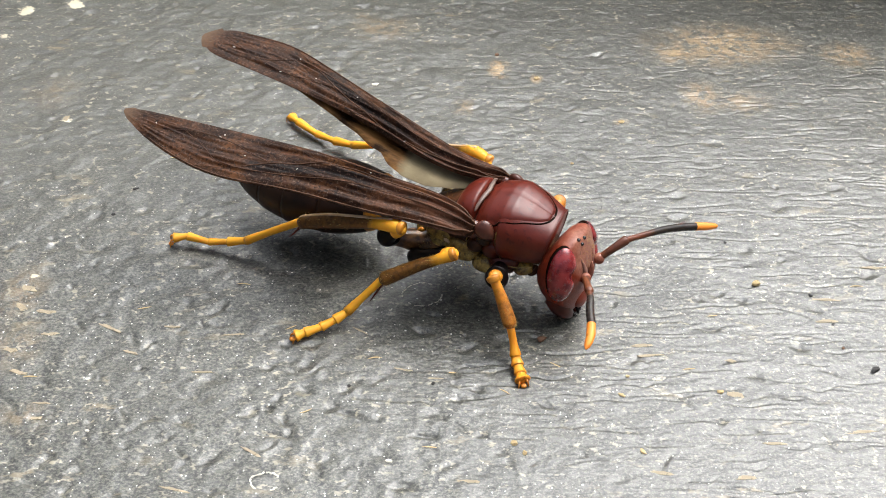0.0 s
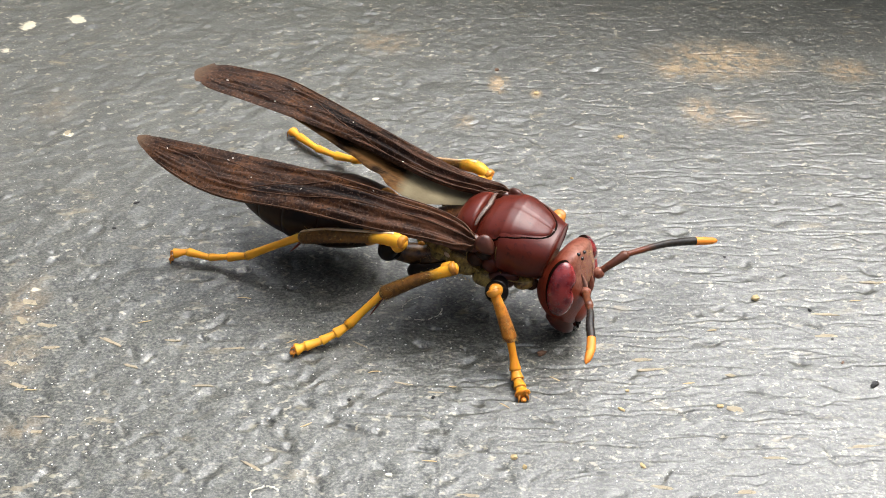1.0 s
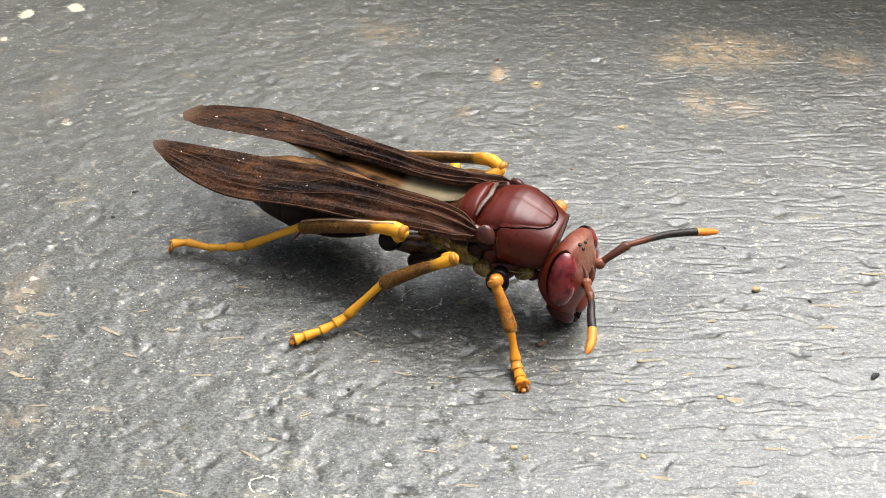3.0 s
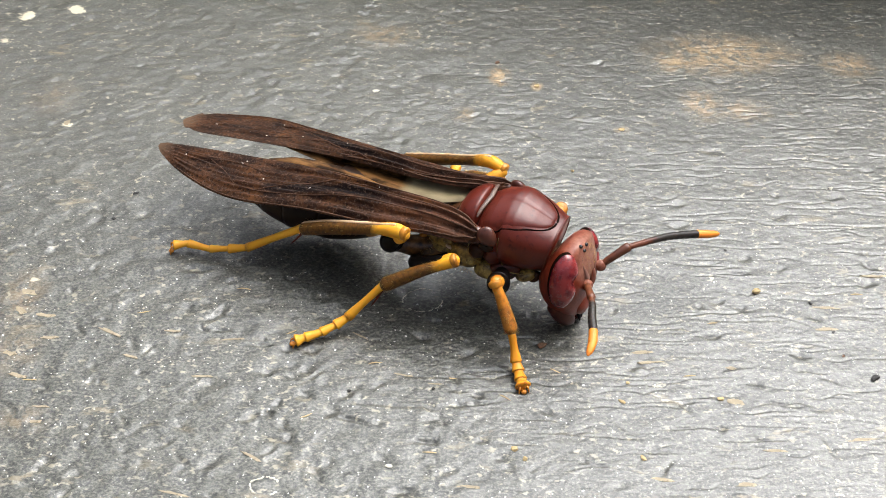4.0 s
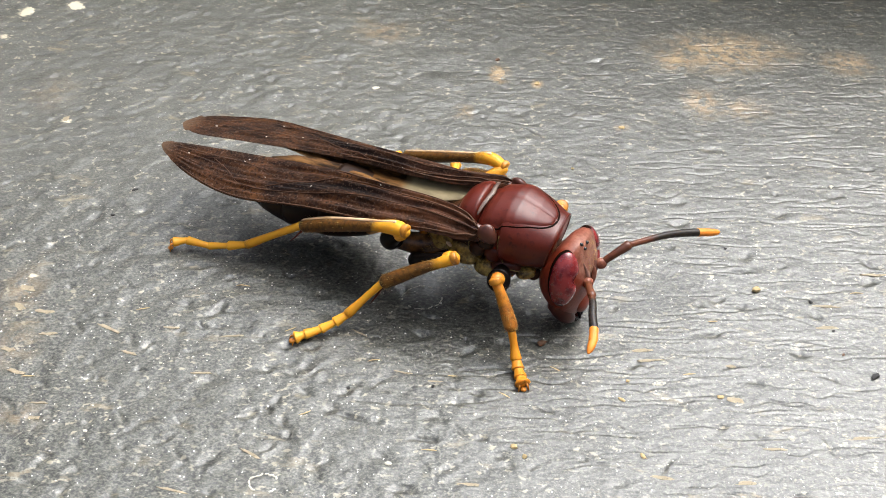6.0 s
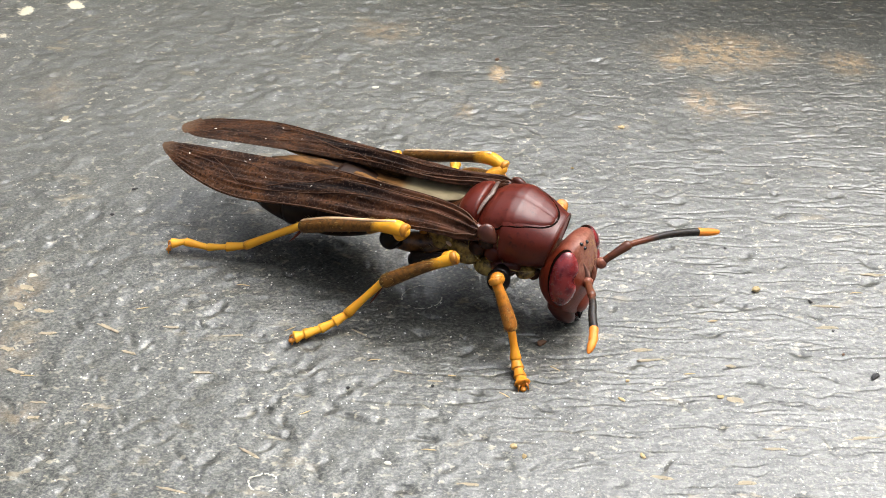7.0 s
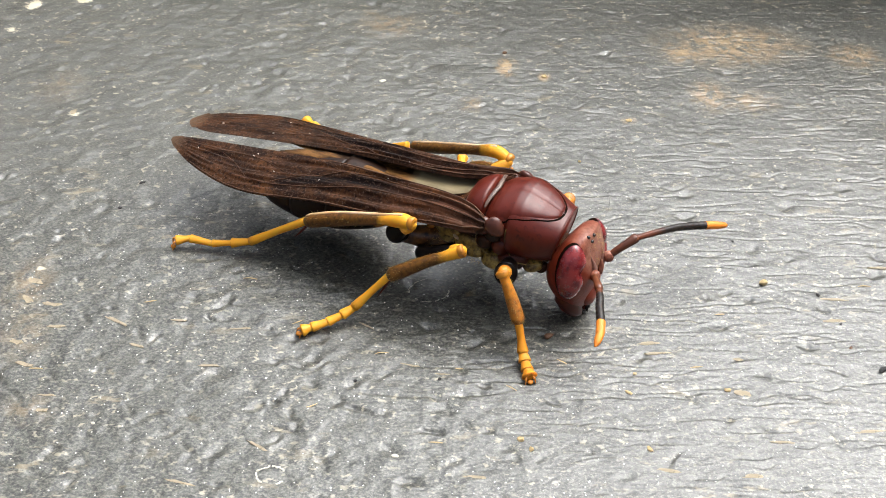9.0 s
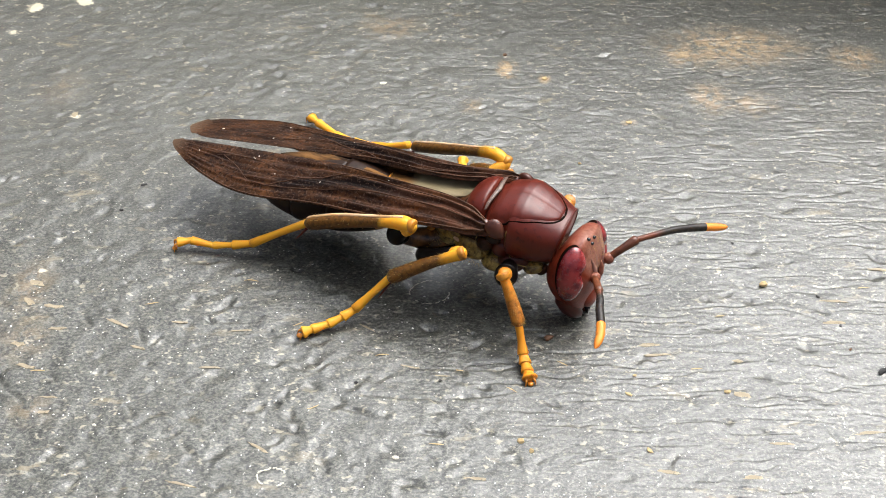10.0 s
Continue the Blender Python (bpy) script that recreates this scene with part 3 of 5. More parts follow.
FORE_BODY = [(-.35, 4.6, 1.7, 1.2, .7), (.3, 4.6, 1.95, 1.58, 1.0), (.88, 4.56, 2.02, 1.80, 1.2), (1.06, 4.54, 2.2, 1.86, 1.3), (1.5, 4.5, 2.22, 1.90, 1.35),
             (2.3, 4.45, 2.05, 1.64, 1.35), (2.9, 4.4, 1.82, 1.33, 1.3), (3.2, 4.35, 1.66, 1.22, 1.2), (3.38, 4.3, 1.60, 1.24, 1.12)]  # x, z, half width, height above and below
PLATE = [(-.26, 1.38), (-.1, 1.62), (.3, 1.76), (.86, 1.78), (1.6, 1.66), (2.2, 1.34), (2.6, 1.06), (2.84, .80), (2.99, .54), (3.06, .30), (3.09, .04)]  # x, half width of the back plate
ROUND = 2.45


def body_top(x, y):
    """Height of the fore body's back at a place."""
    z, w, up = (float(np.interp(x, [r[0] for r in FORE_BODY], [r[k] for r in FORE_BODY])) for k in (1, 2, 3))
    return z + up * max(0.0, 1 - abs(y / w) ** ROUND) ** (1 / ROUND)


def slant(bm):
    """Lean the front rim of the collar ahead at its top."""
    for v in bm.verts:
        g = min(1, max(0, (v.co.x - 1.9) / 1.3))
        v.co.x += .18 * (v.co.z - 4.4) * g * g


def build_thorax():
    bm = bmesh.new()
    hull(bm, [(-4.3, 0, 3.5, .35, .4, .4), (-3.6, 0, 3.7, 1.1, .6, .9), (-2.4, 0, 4.0, 1.7, .85, 1.4), (-0.9, 0, 4.2, 1.9, 1.4, 1.7),
              (1.1, 0, 4.2, 1.9, 1.5, 1.7), (2.3, 0, 4.0, 1.6, 1.2, 1.4), (3.0, 0, 3.7, 1.0, .9, .8), (3.6, 0, 3.4, .6, .6, .6)])
    part("thorax", bm, FLANK, wasp, "deep red body core")
    for s in (-1, 1):
        for centre, size, turn, look_of, label in (
                ((-.95, s * 1.55, 3.35), (.95, .68, .75), (s * 20, 10, 0), MOTTLED, "dark side plate mottled with yellow"),
                ((-2.1, s * 1.62, 3.95), (.85, .42, .50), (s * 20, 12, s * -12), MOTTLED, "dark side plate mottled with yellow"),
                ((-3.05, s * 1.45, 3.75), (.55, .40, .45), (s * 10, 30, s * -12), GOLDEN, "golden brown side plate"),
                ((-2.19, s * 1.88, 3.58), (.50, .22, .34), (s * 20, 18, s * -10), GOLDEN, "golden brown side plate"),
                # amber plate added in place of a bright golden glint
                ((-3.24, s * 1.88, 3.68), (.22, .18, .36), (s * 10, 25, 0), KNEE, "small amber plate standing in for a golden glint"),
                ((-1.66, s * 1.98, 3.74), (.24, .09, .09), (0, 30, 0), PALE, "tiny pale side plate"),
                ((-.55, s * 2.02, 3.30), (.34, .16, .30), (s * 10, 0, 0), GOLDEN, "golden brown side plate"),
                ((.45, s * 1.62, 2.80), (.85, .62, .52), (s * 15, -8, 0), GOLDEN, "golden brown side plate"),
                ((-.15, s * 1.98, 4.05), (.42, .28, .40), (0, 10, 0), FLANK, "dark brown side plate"),
                ((.72, s * 1.86, 3.95), (.50, .36, .50), (0, 20, 0), RED_DEEP, "deep red side plate"),
                ((1.35, s * 1.75, 3.30), (.80, .40, .42), (0, -8, s * -10), RED_DEEP, "deep red side plate"),
                ((2.35, s * 1.45, 3.00), (.55, .42, .30), (0, -10, s * -20), GOLDEN, "pale amber neck plate"),
                ((2.75, s * 1.25, 2.85), (.36, .30, .26), (0, -30, s * -20), FLANK, "dark neck plate")):
            bm = bmesh.new()
            ball(bm, centre, size, turn, shape=lambda p: (p.x, p.y * (1 - .15 * p.x), math.copysign(abs(p.z) ** .8, p.z)))
            part("side_plate", bm, look_of, wasp, label)
        for run, wide in (([(1.02, s * 2.06, 5.35), (1.0, s * 2.16, 4.9), (1.12, s * 2.16, 4.3), (1.3, s * 2.05, 3.7)], .026), ([(-.35, s * 2.0, 4.75), (-.6, s * 2.02, 4.3), (-.5, s * 2.0, 3.75), (.1, s * 2.05, 3.35)], .028),
                          ([(1.5, s * 2.1, 3.42), (2.1, s * 1.9, 3.3), (2.8, s * 1.55, 3.3)], .028), ([(-1.5, s * 1.95, 4.3), (-2.2, s * 1.95, 4.45), (-3.0, s * 1.7, 4.2)], .04)):
            bm = bmesh.new()
            tube(bm, [(*q, wide) for q in run], 5, 8)
            part("suture", bm, GOLDEN, wasp, "thin pale suture")
    # back plate: a shallow shield set into the collar, its edge turned down
    bm = bmesh.new()
    nx, ny = 56, 36
    ends = (PLATE[0][0], PLATE[-1][0])
    grid = []
    for i in range(nx + 1):
        x = ends[0] + (ends[1] - ends[0]) * (1 - math.cos(math.pi * i / nx)) / 2
        w = float(np.interp(x, [r[0] for r in PLATE], [r[1] for r in PLATE]))
        row = []
        for j in range(ny + 1):
            y = w * math.sin(math.pi * (j / ny - .5))
            rim = min(w - abs(y), (x - ends[0]) * .9, (ends[1] - x) * 1.2)
            row.append(bm.verts.new((x, y, body_top(x, y) - .12 + .20 * (1 - math.exp(-max(rim, 0) / .085)) - .035 * math.exp(-(y / .035) ** 2) * (x > .6))))
        grid.append(row)
    for i in range(nx):
        for j in range(ny):
            bm.faces.new((grid[i][j], grid[i + 1][j], grid[i + 1][j + 1], grid[i][j + 1]))
    slant(bm)
    part("mesoscutum", bm, RED, wasp, "smooth dark red back plate")
    for s in (-1, 1):
        bm = bmesh.new()
        edge_rows = [(x, s * (w + .012), body_top(x, w + .012) - .025, .05) for x, w in glide(PLATE[1:], 4)]
        tube(bm, edge_rows, 1, 8)
        slant(bm)
        part("seam", bm, SEAM, wasp, "dark seam")
    bm = bmesh.new()
    hull(bm, [(x, 0, z, w, up, dn) for x, z, w, up, dn in FORE_BODY], 6, 64, power=ROUND)
    slant(bm)
    part("pronotum", bm, RED, wasp, "dark red collar plate")
    bm = bmesh.new()
    tube(bm, [(3.37, 1.58 * math.copysign(abs(math.cos(a)) ** .82, math.cos(a)), 4.3 + (1.23 if math.sin(a) > 0 else 1.1) * math.copysign(abs(math.sin(a)) ** .82, math.sin(a)), .055)
              for a in np.linspace(-.9, math.pi + .9, 33)], 2, 8)
    slant(bm)
    part("collar_ridge", bm, RED_DEEP, wasp, "raised front edge of the collar")
    bm = bmesh.new()
    hull(bm, [(-1.85, 0, 4.75, .7, .35, .4), (-1.65, 0, 4.85, 1.15, .75, .5), (-1.2, 0, 4.93, 1.5, 1.08, .6), (-.75, 0, 4.97, 1.6, 1.22, .6), (-.55, 0, 4.95, 1.55, 1.16, .6), (-.42, 0, 4.9, 1.3, .9, .4)], power=2.4)
    part("scutellum", bm, RED, wasp, "small dark red shield behind the back plate")
    bm = bmesh.new()
    tube(bm, [(-.26 - .12 * abs(y), y, 5.02 + 1.08 * (1 - abs(y / 1.72) ** 2.4) ** (1 / 2.4), .05 + .075 * max(0, math.sin((y + 1.4) / 2.8 * math.pi)) ** .5) for y in np.linspace(-1.4, 1.4, 21)], 2, 10, .6)
    part("groove", bm, PALE_SEAM, wasp, "pale dusty groove")
    bm = bmesh.new()
    hull(bm, [(-2.9, 0, 4.0, .5, .4, .4), (-2.5, 0, 4.1, 1.0, .6, .5), (-2.0, 0, 4.25, 1.3, .75, .5), (-1.5, 0, 4.5, 1.2, .8, .4)])
    part("metanotum", bm, GASTER, wasp, "dark plate behind the wing roots")
    for s in (-1, 1):
        bm = bmesh.new()
        ball(bm, (.45, s * 2.12, 5.28), (.58, .30, .46), (s * 25, 42, 0), shape=lambda p: (p.x, p.y, p.z * (1 - .30 * p.x)))
        part("tegula", bm, TEGULA, wasp, "rounded brown wing cover scale")
        bm = bmesh.new()
        ball(bm, (-.25, s * 2.0, 5.1), (.50, .36, .48), (s * 25, 0, 0))
        part("wing_joint", bm, TEGULA, wasp)
        bm = bmesh.new()
        ball(bm, (.35, s * 2.12, 4.72), (.42, .22, .34), (s * 10, 15, 0))
        part("wing_joint", bm, GASTER, wasp)


HEAD_POSE = pose(4.38 * MM, -.15 * MM, 2.95 * MM, -10, 0, -2)
HEAD = [(2.02, .1, .6, .2, .2), (1.92, .1, 1.05, .36, .42), (1.62, .1, 1.52, .50, .70), (1.05, .1, 1.92, .66, 1.05), (.4, .1, 2.12, .84, 1.45), (-.4, .1, 2.1, .92, 1.52),
        (-1.1, .12, 1.82, .88, 1.35), (-1.75, .16, 1.38, .74, .98), (-2.3, .22, .92, .46, .55), (-2.5, .25, .5, .22, .25)]  # z, x, half width, depth ahead and behind


def build_head():
    bm = bmesh.new()
    rings = []
    for z, xc, w, ahead, behind in glide(HEAD, 5):
        ring = []
        for a in np.linspace(0, 2 * math.pi, 64, endpoint=False):
            c, sn = math.cos(a), math.sin(a)
            e = 2 / 2.05 if c > 0 else 2 / 2.8
            ring.append((xc + (ahead if c > 0 else behind) * math.copysign(abs(c) ** e, c), w * math.copysign(abs(sn) ** e, sn), z))
        rings.append(ring)
    skin(bm, rings)
    crust = BVHTree.FromBMesh(bm)
    on_head = lambda *q: crust.find_nearest(Vector(q))[0]
    head = part("head", bm, HEAD_SKIN, wasp, "dusky red head")
    head.matrix_basis = HEAD_POSE
    back_to_head = HEAD_POSE.inverted()
    at_head = lambda q: back_to_head @ (Vector(q) * MM) / MM
    bm = bmesh.new()
    ball(bm, (.70, 0, -1.45), (.42, .88, .82), (0, -10, 0), shape=lambda p: (p.x, p.y * (1 + .2 * p.z), p.z))
    part("clypeus", bm, HEAD_SKIN, head, "rounded plate over the mouth")
    bm = bmesh.new()
    ball(bm, (.48, 0, .40), (.48, .84, 1.10), (0, -10, 0), 36, 24, lambda p: (p.x * (1 - .10 * math.exp(-(p.y / .16) ** 2)), p.y, p.z))
    brow_crust = BVHTree.FromBMesh(bm)
    part("brow", bm, DUSTY, head, "dusty pinkish face between the eyes")
    for s in (-1, 1):
        bm = bmesh.new()
        tube(bm, [(.62, s * .80, 1.05, .07), (.82, s * .66, .65, .11), (.95, s * .56, .25, .15), (.98, s * .55, -.1, .13)], 5, 12)
        part("face_ridge", bm, DUSTY, head)

    rng = np.random.RandomState(9)
    bm = bmesh.new()
    for k in range(420):  # fine pale hairs on crown and face
        d = rng.normal(size=3)
        d[0] = abs(d[0]) + .2
        d /= np.linalg.norm(d)
        root = np.array((.40, 0, .4)) + d * (.58, 1.1, 1.45)
        lean = d + rng.normal(size=3) * .45
        lean /= np.linalg.norm(lean)
        flat = np.cross(lean, rng.normal(size=3))
        flat /= np.linalg.norm(flat)
        third = np.cross(lean, flat)
        ring = [bm.verts.new(root + .006 * (math.cos(a) * flat + math.sin(a) * third)) for a in (0, 2.1, 4.2)]
        tip = bm.verts.new(root + lean * (.08 + .12 * rng.rand()))
        for i in range(3):
            bm.faces.new((ring[i], ring[(i + 1) % 3], tip))
    tagged(part("fuzz", bm, GOLD, head, "fine pale hairs on the face"), kind="stuff")
    bm = bmesh.new()
    tube(bm, [(1.06, 0, .55, .05), (1.12, 0, .2, .13), (1.10, 0, -.2, .14), (1.0, 0, -.7, .07)])
    part("frontal_ridge", bm, HEAD_SKIN, head)

    def kidney(p):
        notch = 0.34 * math.exp(-(((p.z - .02) / .22) ** 2)) * max(0.0, p.x)
        return p.x - notch, p.y, p.z
    for s in (-1, 1):
        eye_at = Vector((.12, s * 1.70, .40))
        turn = (s * 13, 4, -s * 36)
        out = Vector((math.sin(radians(36)), s * math.cos(radians(36)), 0))
        for name, at, size, look_of, label in (("eye_rim", eye_at - out * .07, (.768, .57, 1.465), SEAM, "dark rim round the eye"),
                                               ("compound_eye", eye_at, (.75, .60, 1.44), EYE, "glossy crimson kidney-shaped compound eye")):
            bm = bmesh.new()
            ball(bm, at, size, turn, 40, 32, kidney)
            part(name, bm, look_of, head, label)
        bm = bmesh.new()
        tube(bm, [(-.15, s * 1.0, -1.55, .62), (.10, s * .85, -2.05, .55), (.38, s * .58, -2.48, .38), (.58, s * .22, -2.78, .12)], 5, 16)
        mandible = part("mandible", bm, RED_DEEP, head, "dark red jaw")
        for q in (0, 1):
            bm = bmesh.new()
            tube(bm, [(.60, s * (.30 + .22 * q), -2.62 + .12 * q, .13), (.72, s * (.22 + .2 * q), -2.76 + .12 * q, .09), (.80, s * (.12 + .2 * q), -2.84 + .12 * q, .03)], 4, 8)
            part("tooth", bm, BLACK, mandible, "black tooth of the jaw")
    for q in ((4.98, -.35, 4.72), (4.62, -.42, 4.80), (4.70, .02, 4.70)):
        spot, normal = brow_crust.find_nearest(at_head(q))[:2]
        other = on_head(*at_head(q))
        spot = spot if spot.x > other.x or spot.z > other.z else other
        bm = bmesh.new()
        ball(bm, spot, (.105, .105, .09), u=14, v=10)
        part("ocellus", bm, OCELLUS, head, "tiny shiny black simple eye")
    antennae = (
        ([(5.43, -.9, 3.05, .2), (5.75, -1.6, 3.4, .18), (6.1, -2.3, 3.65, .22)],
         [(6.15, -2.4, 3.68, .15), (6.4, -3.0, 3.75, .19), (6.6, -3.6, 3.7, .21), (6.95, -4.35, 3.6, .22)],
         [(6.95, -4.35, 3.6, .225), (7.15, -5.0, 3.52, .22), (7.2, -5.5, 3.42, .17), (7.2, -5.75, 3.38, .07)]),
        ([(5.60, .6, 3.2, .17), (5.85, .8, 3.45, .19), (6.2, 1.1, 3.75, .21), (6.6, 1.6, 4.0, .26)],
         [(6.7, 1.65, 4.05, .15), (7.9, 3.56, 3.6, .19), (8.6, 4.5, 3.3, .21), (9.3, 5.25, 3.05, .22)],
         [(9.3, 5.25, 3.05, .225), (9.8, 5.75, 2.85, .21), (10.15, 6.1, 2.72, .15), (10.25, 6.2, 2.7, .07)]))
    for scape, stem, tip in antennae:
        foot = at_head(scape[0][:3])
        bm = bmesh.new()
        ball(bm, foot, (.30, .30, .30), u=18, v=12)
        part("socket", bm, HEAD_SKIN, head, "raised socket of the antenna")
        bm = bmesh.new()
        tube(bm, scape)
        ball(bm, scape[-1][:3], (.19, .19, .19), u=14, v=10)
        antenna = part("antenna", bm, SCAPE, wasp, "dark antenna with a red base and orange tip")
        bm = bmesh.new()
        knot, ahead = Vector(scape[-1][:3]), Vector(stem[1][:3]) - Vector(stem[0][:3])
        ball(bm, knot + ahead.normalized() * .22, (.16, .16, .16), u=14, v=10)
        part("joint", bm, SCAPE, antenna)
        rows = glide(stem, 9)
        rows[2::3, 3] *= 0.94  # ringed joints
        bm = bmesh.new()
        tube(bm, rows, 2)
        part("flagellum", bm, FLAGELLUM, antenna, "black ringed middle")
        rows = glide(tip, 4)
        rows[2::3, 3] *= 0.95
        bm = bmesh.new()
        tube(bm, rows, 2)
        part("tip", bm, ORANGE_TIP, antenna, "orange tip")


def build_gaster():
    spine = [(-4.0, 0, 3.4, .3, .3), (-4.6, 0, 3.4, .55, .55), (-5.6, -.05, 3.3, 1.2, 1.1), (-7.0, -.15, 3.1, 1.9, 1.65), (-8.8, -.3, 2.95, 2.3, 1.9),
             (-10.6, -.45, 2.85, 2.2, 1.8), (-12.2, -.6, 2.75, 1.75, 1.5), (-13.6, -.75, 2.7, 1.1, 1.0), (-14.6, -.85, 2.65, .45, .45), (-14.9, -.9, 2.65, .15, .15)]
    rows = glide(spine, 8)
    bounds = (0, 22, 33, 43, 52, 61, len(rows) - 1)
    for k in range(6):
        bm = bmesh.new()
        seg_rows = rows[bounds[k]:bounds[k + 1] + 1]
        n = len(seg_rows) - 1
        hull(bm, [(x, y, z, w * (0.985 + 0.03 * i / n), h * (0.985 + 0.03 * i / n), h) for i, (x, y, z, w, h) in enumerate(seg_rows)],
             1, 40, material_of=lambda u, v: 1 if u > 0.74 and k < 1 else 0)
        part("gaster_segment", bm, [GASTER, KNEE], wasp, "dark brown abdomen plate")


# Each leg is drawn round its own foot, so that the foot stays where it stands.
LEGS = {
    "hind_right": dict(foot=(-17.0, -4.85, 0), coxa=[(-2.4, -1.4, 3.3, .6), (-3.2, -2.0, 3.25, .62), (-3.9, -2.5, 3.5, .5), (-4.3, -2.9, 3.75, .4)],
                       hip=[(-4.2, -2.95, 3.85, .44), (-4.4, -3.3, 4.1, .55), (-4.15, -3.45, 4.5, .44), (-3.6, -3.52, 5.0, .32)],
                       tibia=[(-3.4, -3.6, 5.2, .34), (-4.0, -3.5, 5.15, .42), (-5.0, -3.43, 4.87, .33), (-5.8, -3.38, 4.6, .37), (-7.8, -3.3, 3.9, .44), (-9.2, -3.3, 3.32, .42), (-9.5, -3.3, 3.2, .34)],
                       tarsus=[(-9.6, -3.3, 3.15, .30), (-11.2, -3.5, 2.1, .27), (-12.8, -3.8, 1.05, .27), (-13.9, -4.0, .72, .22), (-15.0, -4.25, .5, .24), (-16.3, -4.4, .55, .24), (-16.95, -4.8, .5, .2)]),
    "middle_right": dict(foot=(-7.35, -8.37, 0), hip=[(-2.2, -1.6, 2.7, .4), (-3.1, -2.7, 2.8, .42), (-2.5, -3.3, 3.35, .42), (-1.3, -3.5, 4.1, .38), (-.72, -3.55, 4.48, .28)],
                         tibia=[(-.57, -3.6, 4.6, .31), (-1.0, -3.75, 4.36, .33), (-1.4, -3.9, 4.12, .29), (-2.23, -4.22, 3.7, .34), (-3.2, -4.6, 3.1, .39), (-3.75, -4.84, 2.76, .40), (-3.92, -4.91, 2.65, .33)],
                         tarsus=[(-3.97, -4.92, 2.6, .27), (-4.7, -5.5, 1.7, .25), (-5.37, -6.11, .85, .28), (-5.8, -6.7, .6, .26), (-6.3, -7.3, .42, .27), (-6.9, -7.9, .32, .28), (-7.25, -8.25, .25, .24)]),
    "fore_right": dict(foot=(4.53, -6.4, 0), hip=[(1.3, -1.9, 3.2, .35), (1.4, -2.5, 3.2, .5), (1.52, -3.05, 3.35, .60), (1.58, -3.4, 3.75, .36)],
                       tibia=[(1.55, -3.56, 3.85, .30), (1.72, -3.66, 3.6, .26), (1.9, -3.75, 3.35, .27), (2.3, -4.0, 2.75, .33), (2.7, -4.3, 2.2, .36), (2.86, -4.43, 1.97, .35), (2.93, -4.5, 1.85, .28)],
                       tarsus=[(2.95, -4.52, 1.8, .26), (3.25, -4.8, 1.1, .25), (3.5, -5.1, .6, .30), (3.8, -5.5, .42, .30), (4.1, -5.9, .35, .32), (4.35, -6.2, .3, .28)]),
    "hind_left": dict(foot=(-16.95, 7.92, 0), hip=[(-2.9, 1.2, 2.9, .5), (-3.3, 2.2, 3.2, .55), (-3.0, 3.1, 3.7, .44), (-2.25, 3.75, 4.3, .30)],
                      tibia=[(-2.0, 4.0, 4.5, .30), (-2.86, 4.2, 4.72, .38), (-4.5, 4.75, 4.0, .32), (-6.6, 5.3, 3.1, .38), (-8.5, 5.8, 2.3, .35)],
                      tarsus=[(-8.96, 5.86, 2.2, .30), (-10.3, 6.1, 1.5, .27), (-11.7, 6.36, .9, .28), (-13.1, 6.6, .6, .24), (-14.58, 6.94, .45, .26), (-16.2, 7.5, .5, .25), (-16.85, 7.85, .45, .2)]),
    "middle_left": dict(foot=(-6.0, 8.4, 0), hip=[(-.7, 1.2, 2.7, .55), (-1.4, 2.2, 3.0, .66), (-1.6, 3.0, 3.7, .55), (-1.3, 3.4, 4.1, .38)],
                        tibia=[(-1.2, 3.5, 4.15, .36), (-1.7, 3.9, 3.8, .42), (-2.4, 4.3, 3.4, .40), (-3.3, 4.8, 2.9, .40), (-3.9, 5.1, 2.5, .36)],
                        tarsus=[(-3.97, 5.15, 2.45, .27), (-4.5, 5.8, 1.6, .25), (-5.0, 6.5, .8, .28), (-5.4, 7.1, .5, .26), (-5.7, 7.7, .35, .27), (-5.9, 8.3, .25, .24)]),
    "fore_left": dict(foot=(1.0, 4.4, 0), hip=[(2.2, 1.2, 2.7, .36), (2.25, 2.0, 2.5, .42), (2.3, 2.9, 2.7, .36), (2.3, 3.4, 3.3, .26)],
                      tibia=[(2.3, 3.55, 3.55, .32), (2.2, 3.75, 3.1, .38), (1.95, 3.85, 2.6, .38), (1.7, 3.95, 2.1, .38), (1.5, 4.0, 1.6, .34)],
                      tarsus=[(1.5, 4.02, 1.55, .26), (1.35, 4.1, 1.0, .25), (1.2, 4.2, .6, .28), (1.12, 4.26, .42, .28), (1.06, 4.32, .35, .28), (1.02, 4.38, .3, .26)]),
}


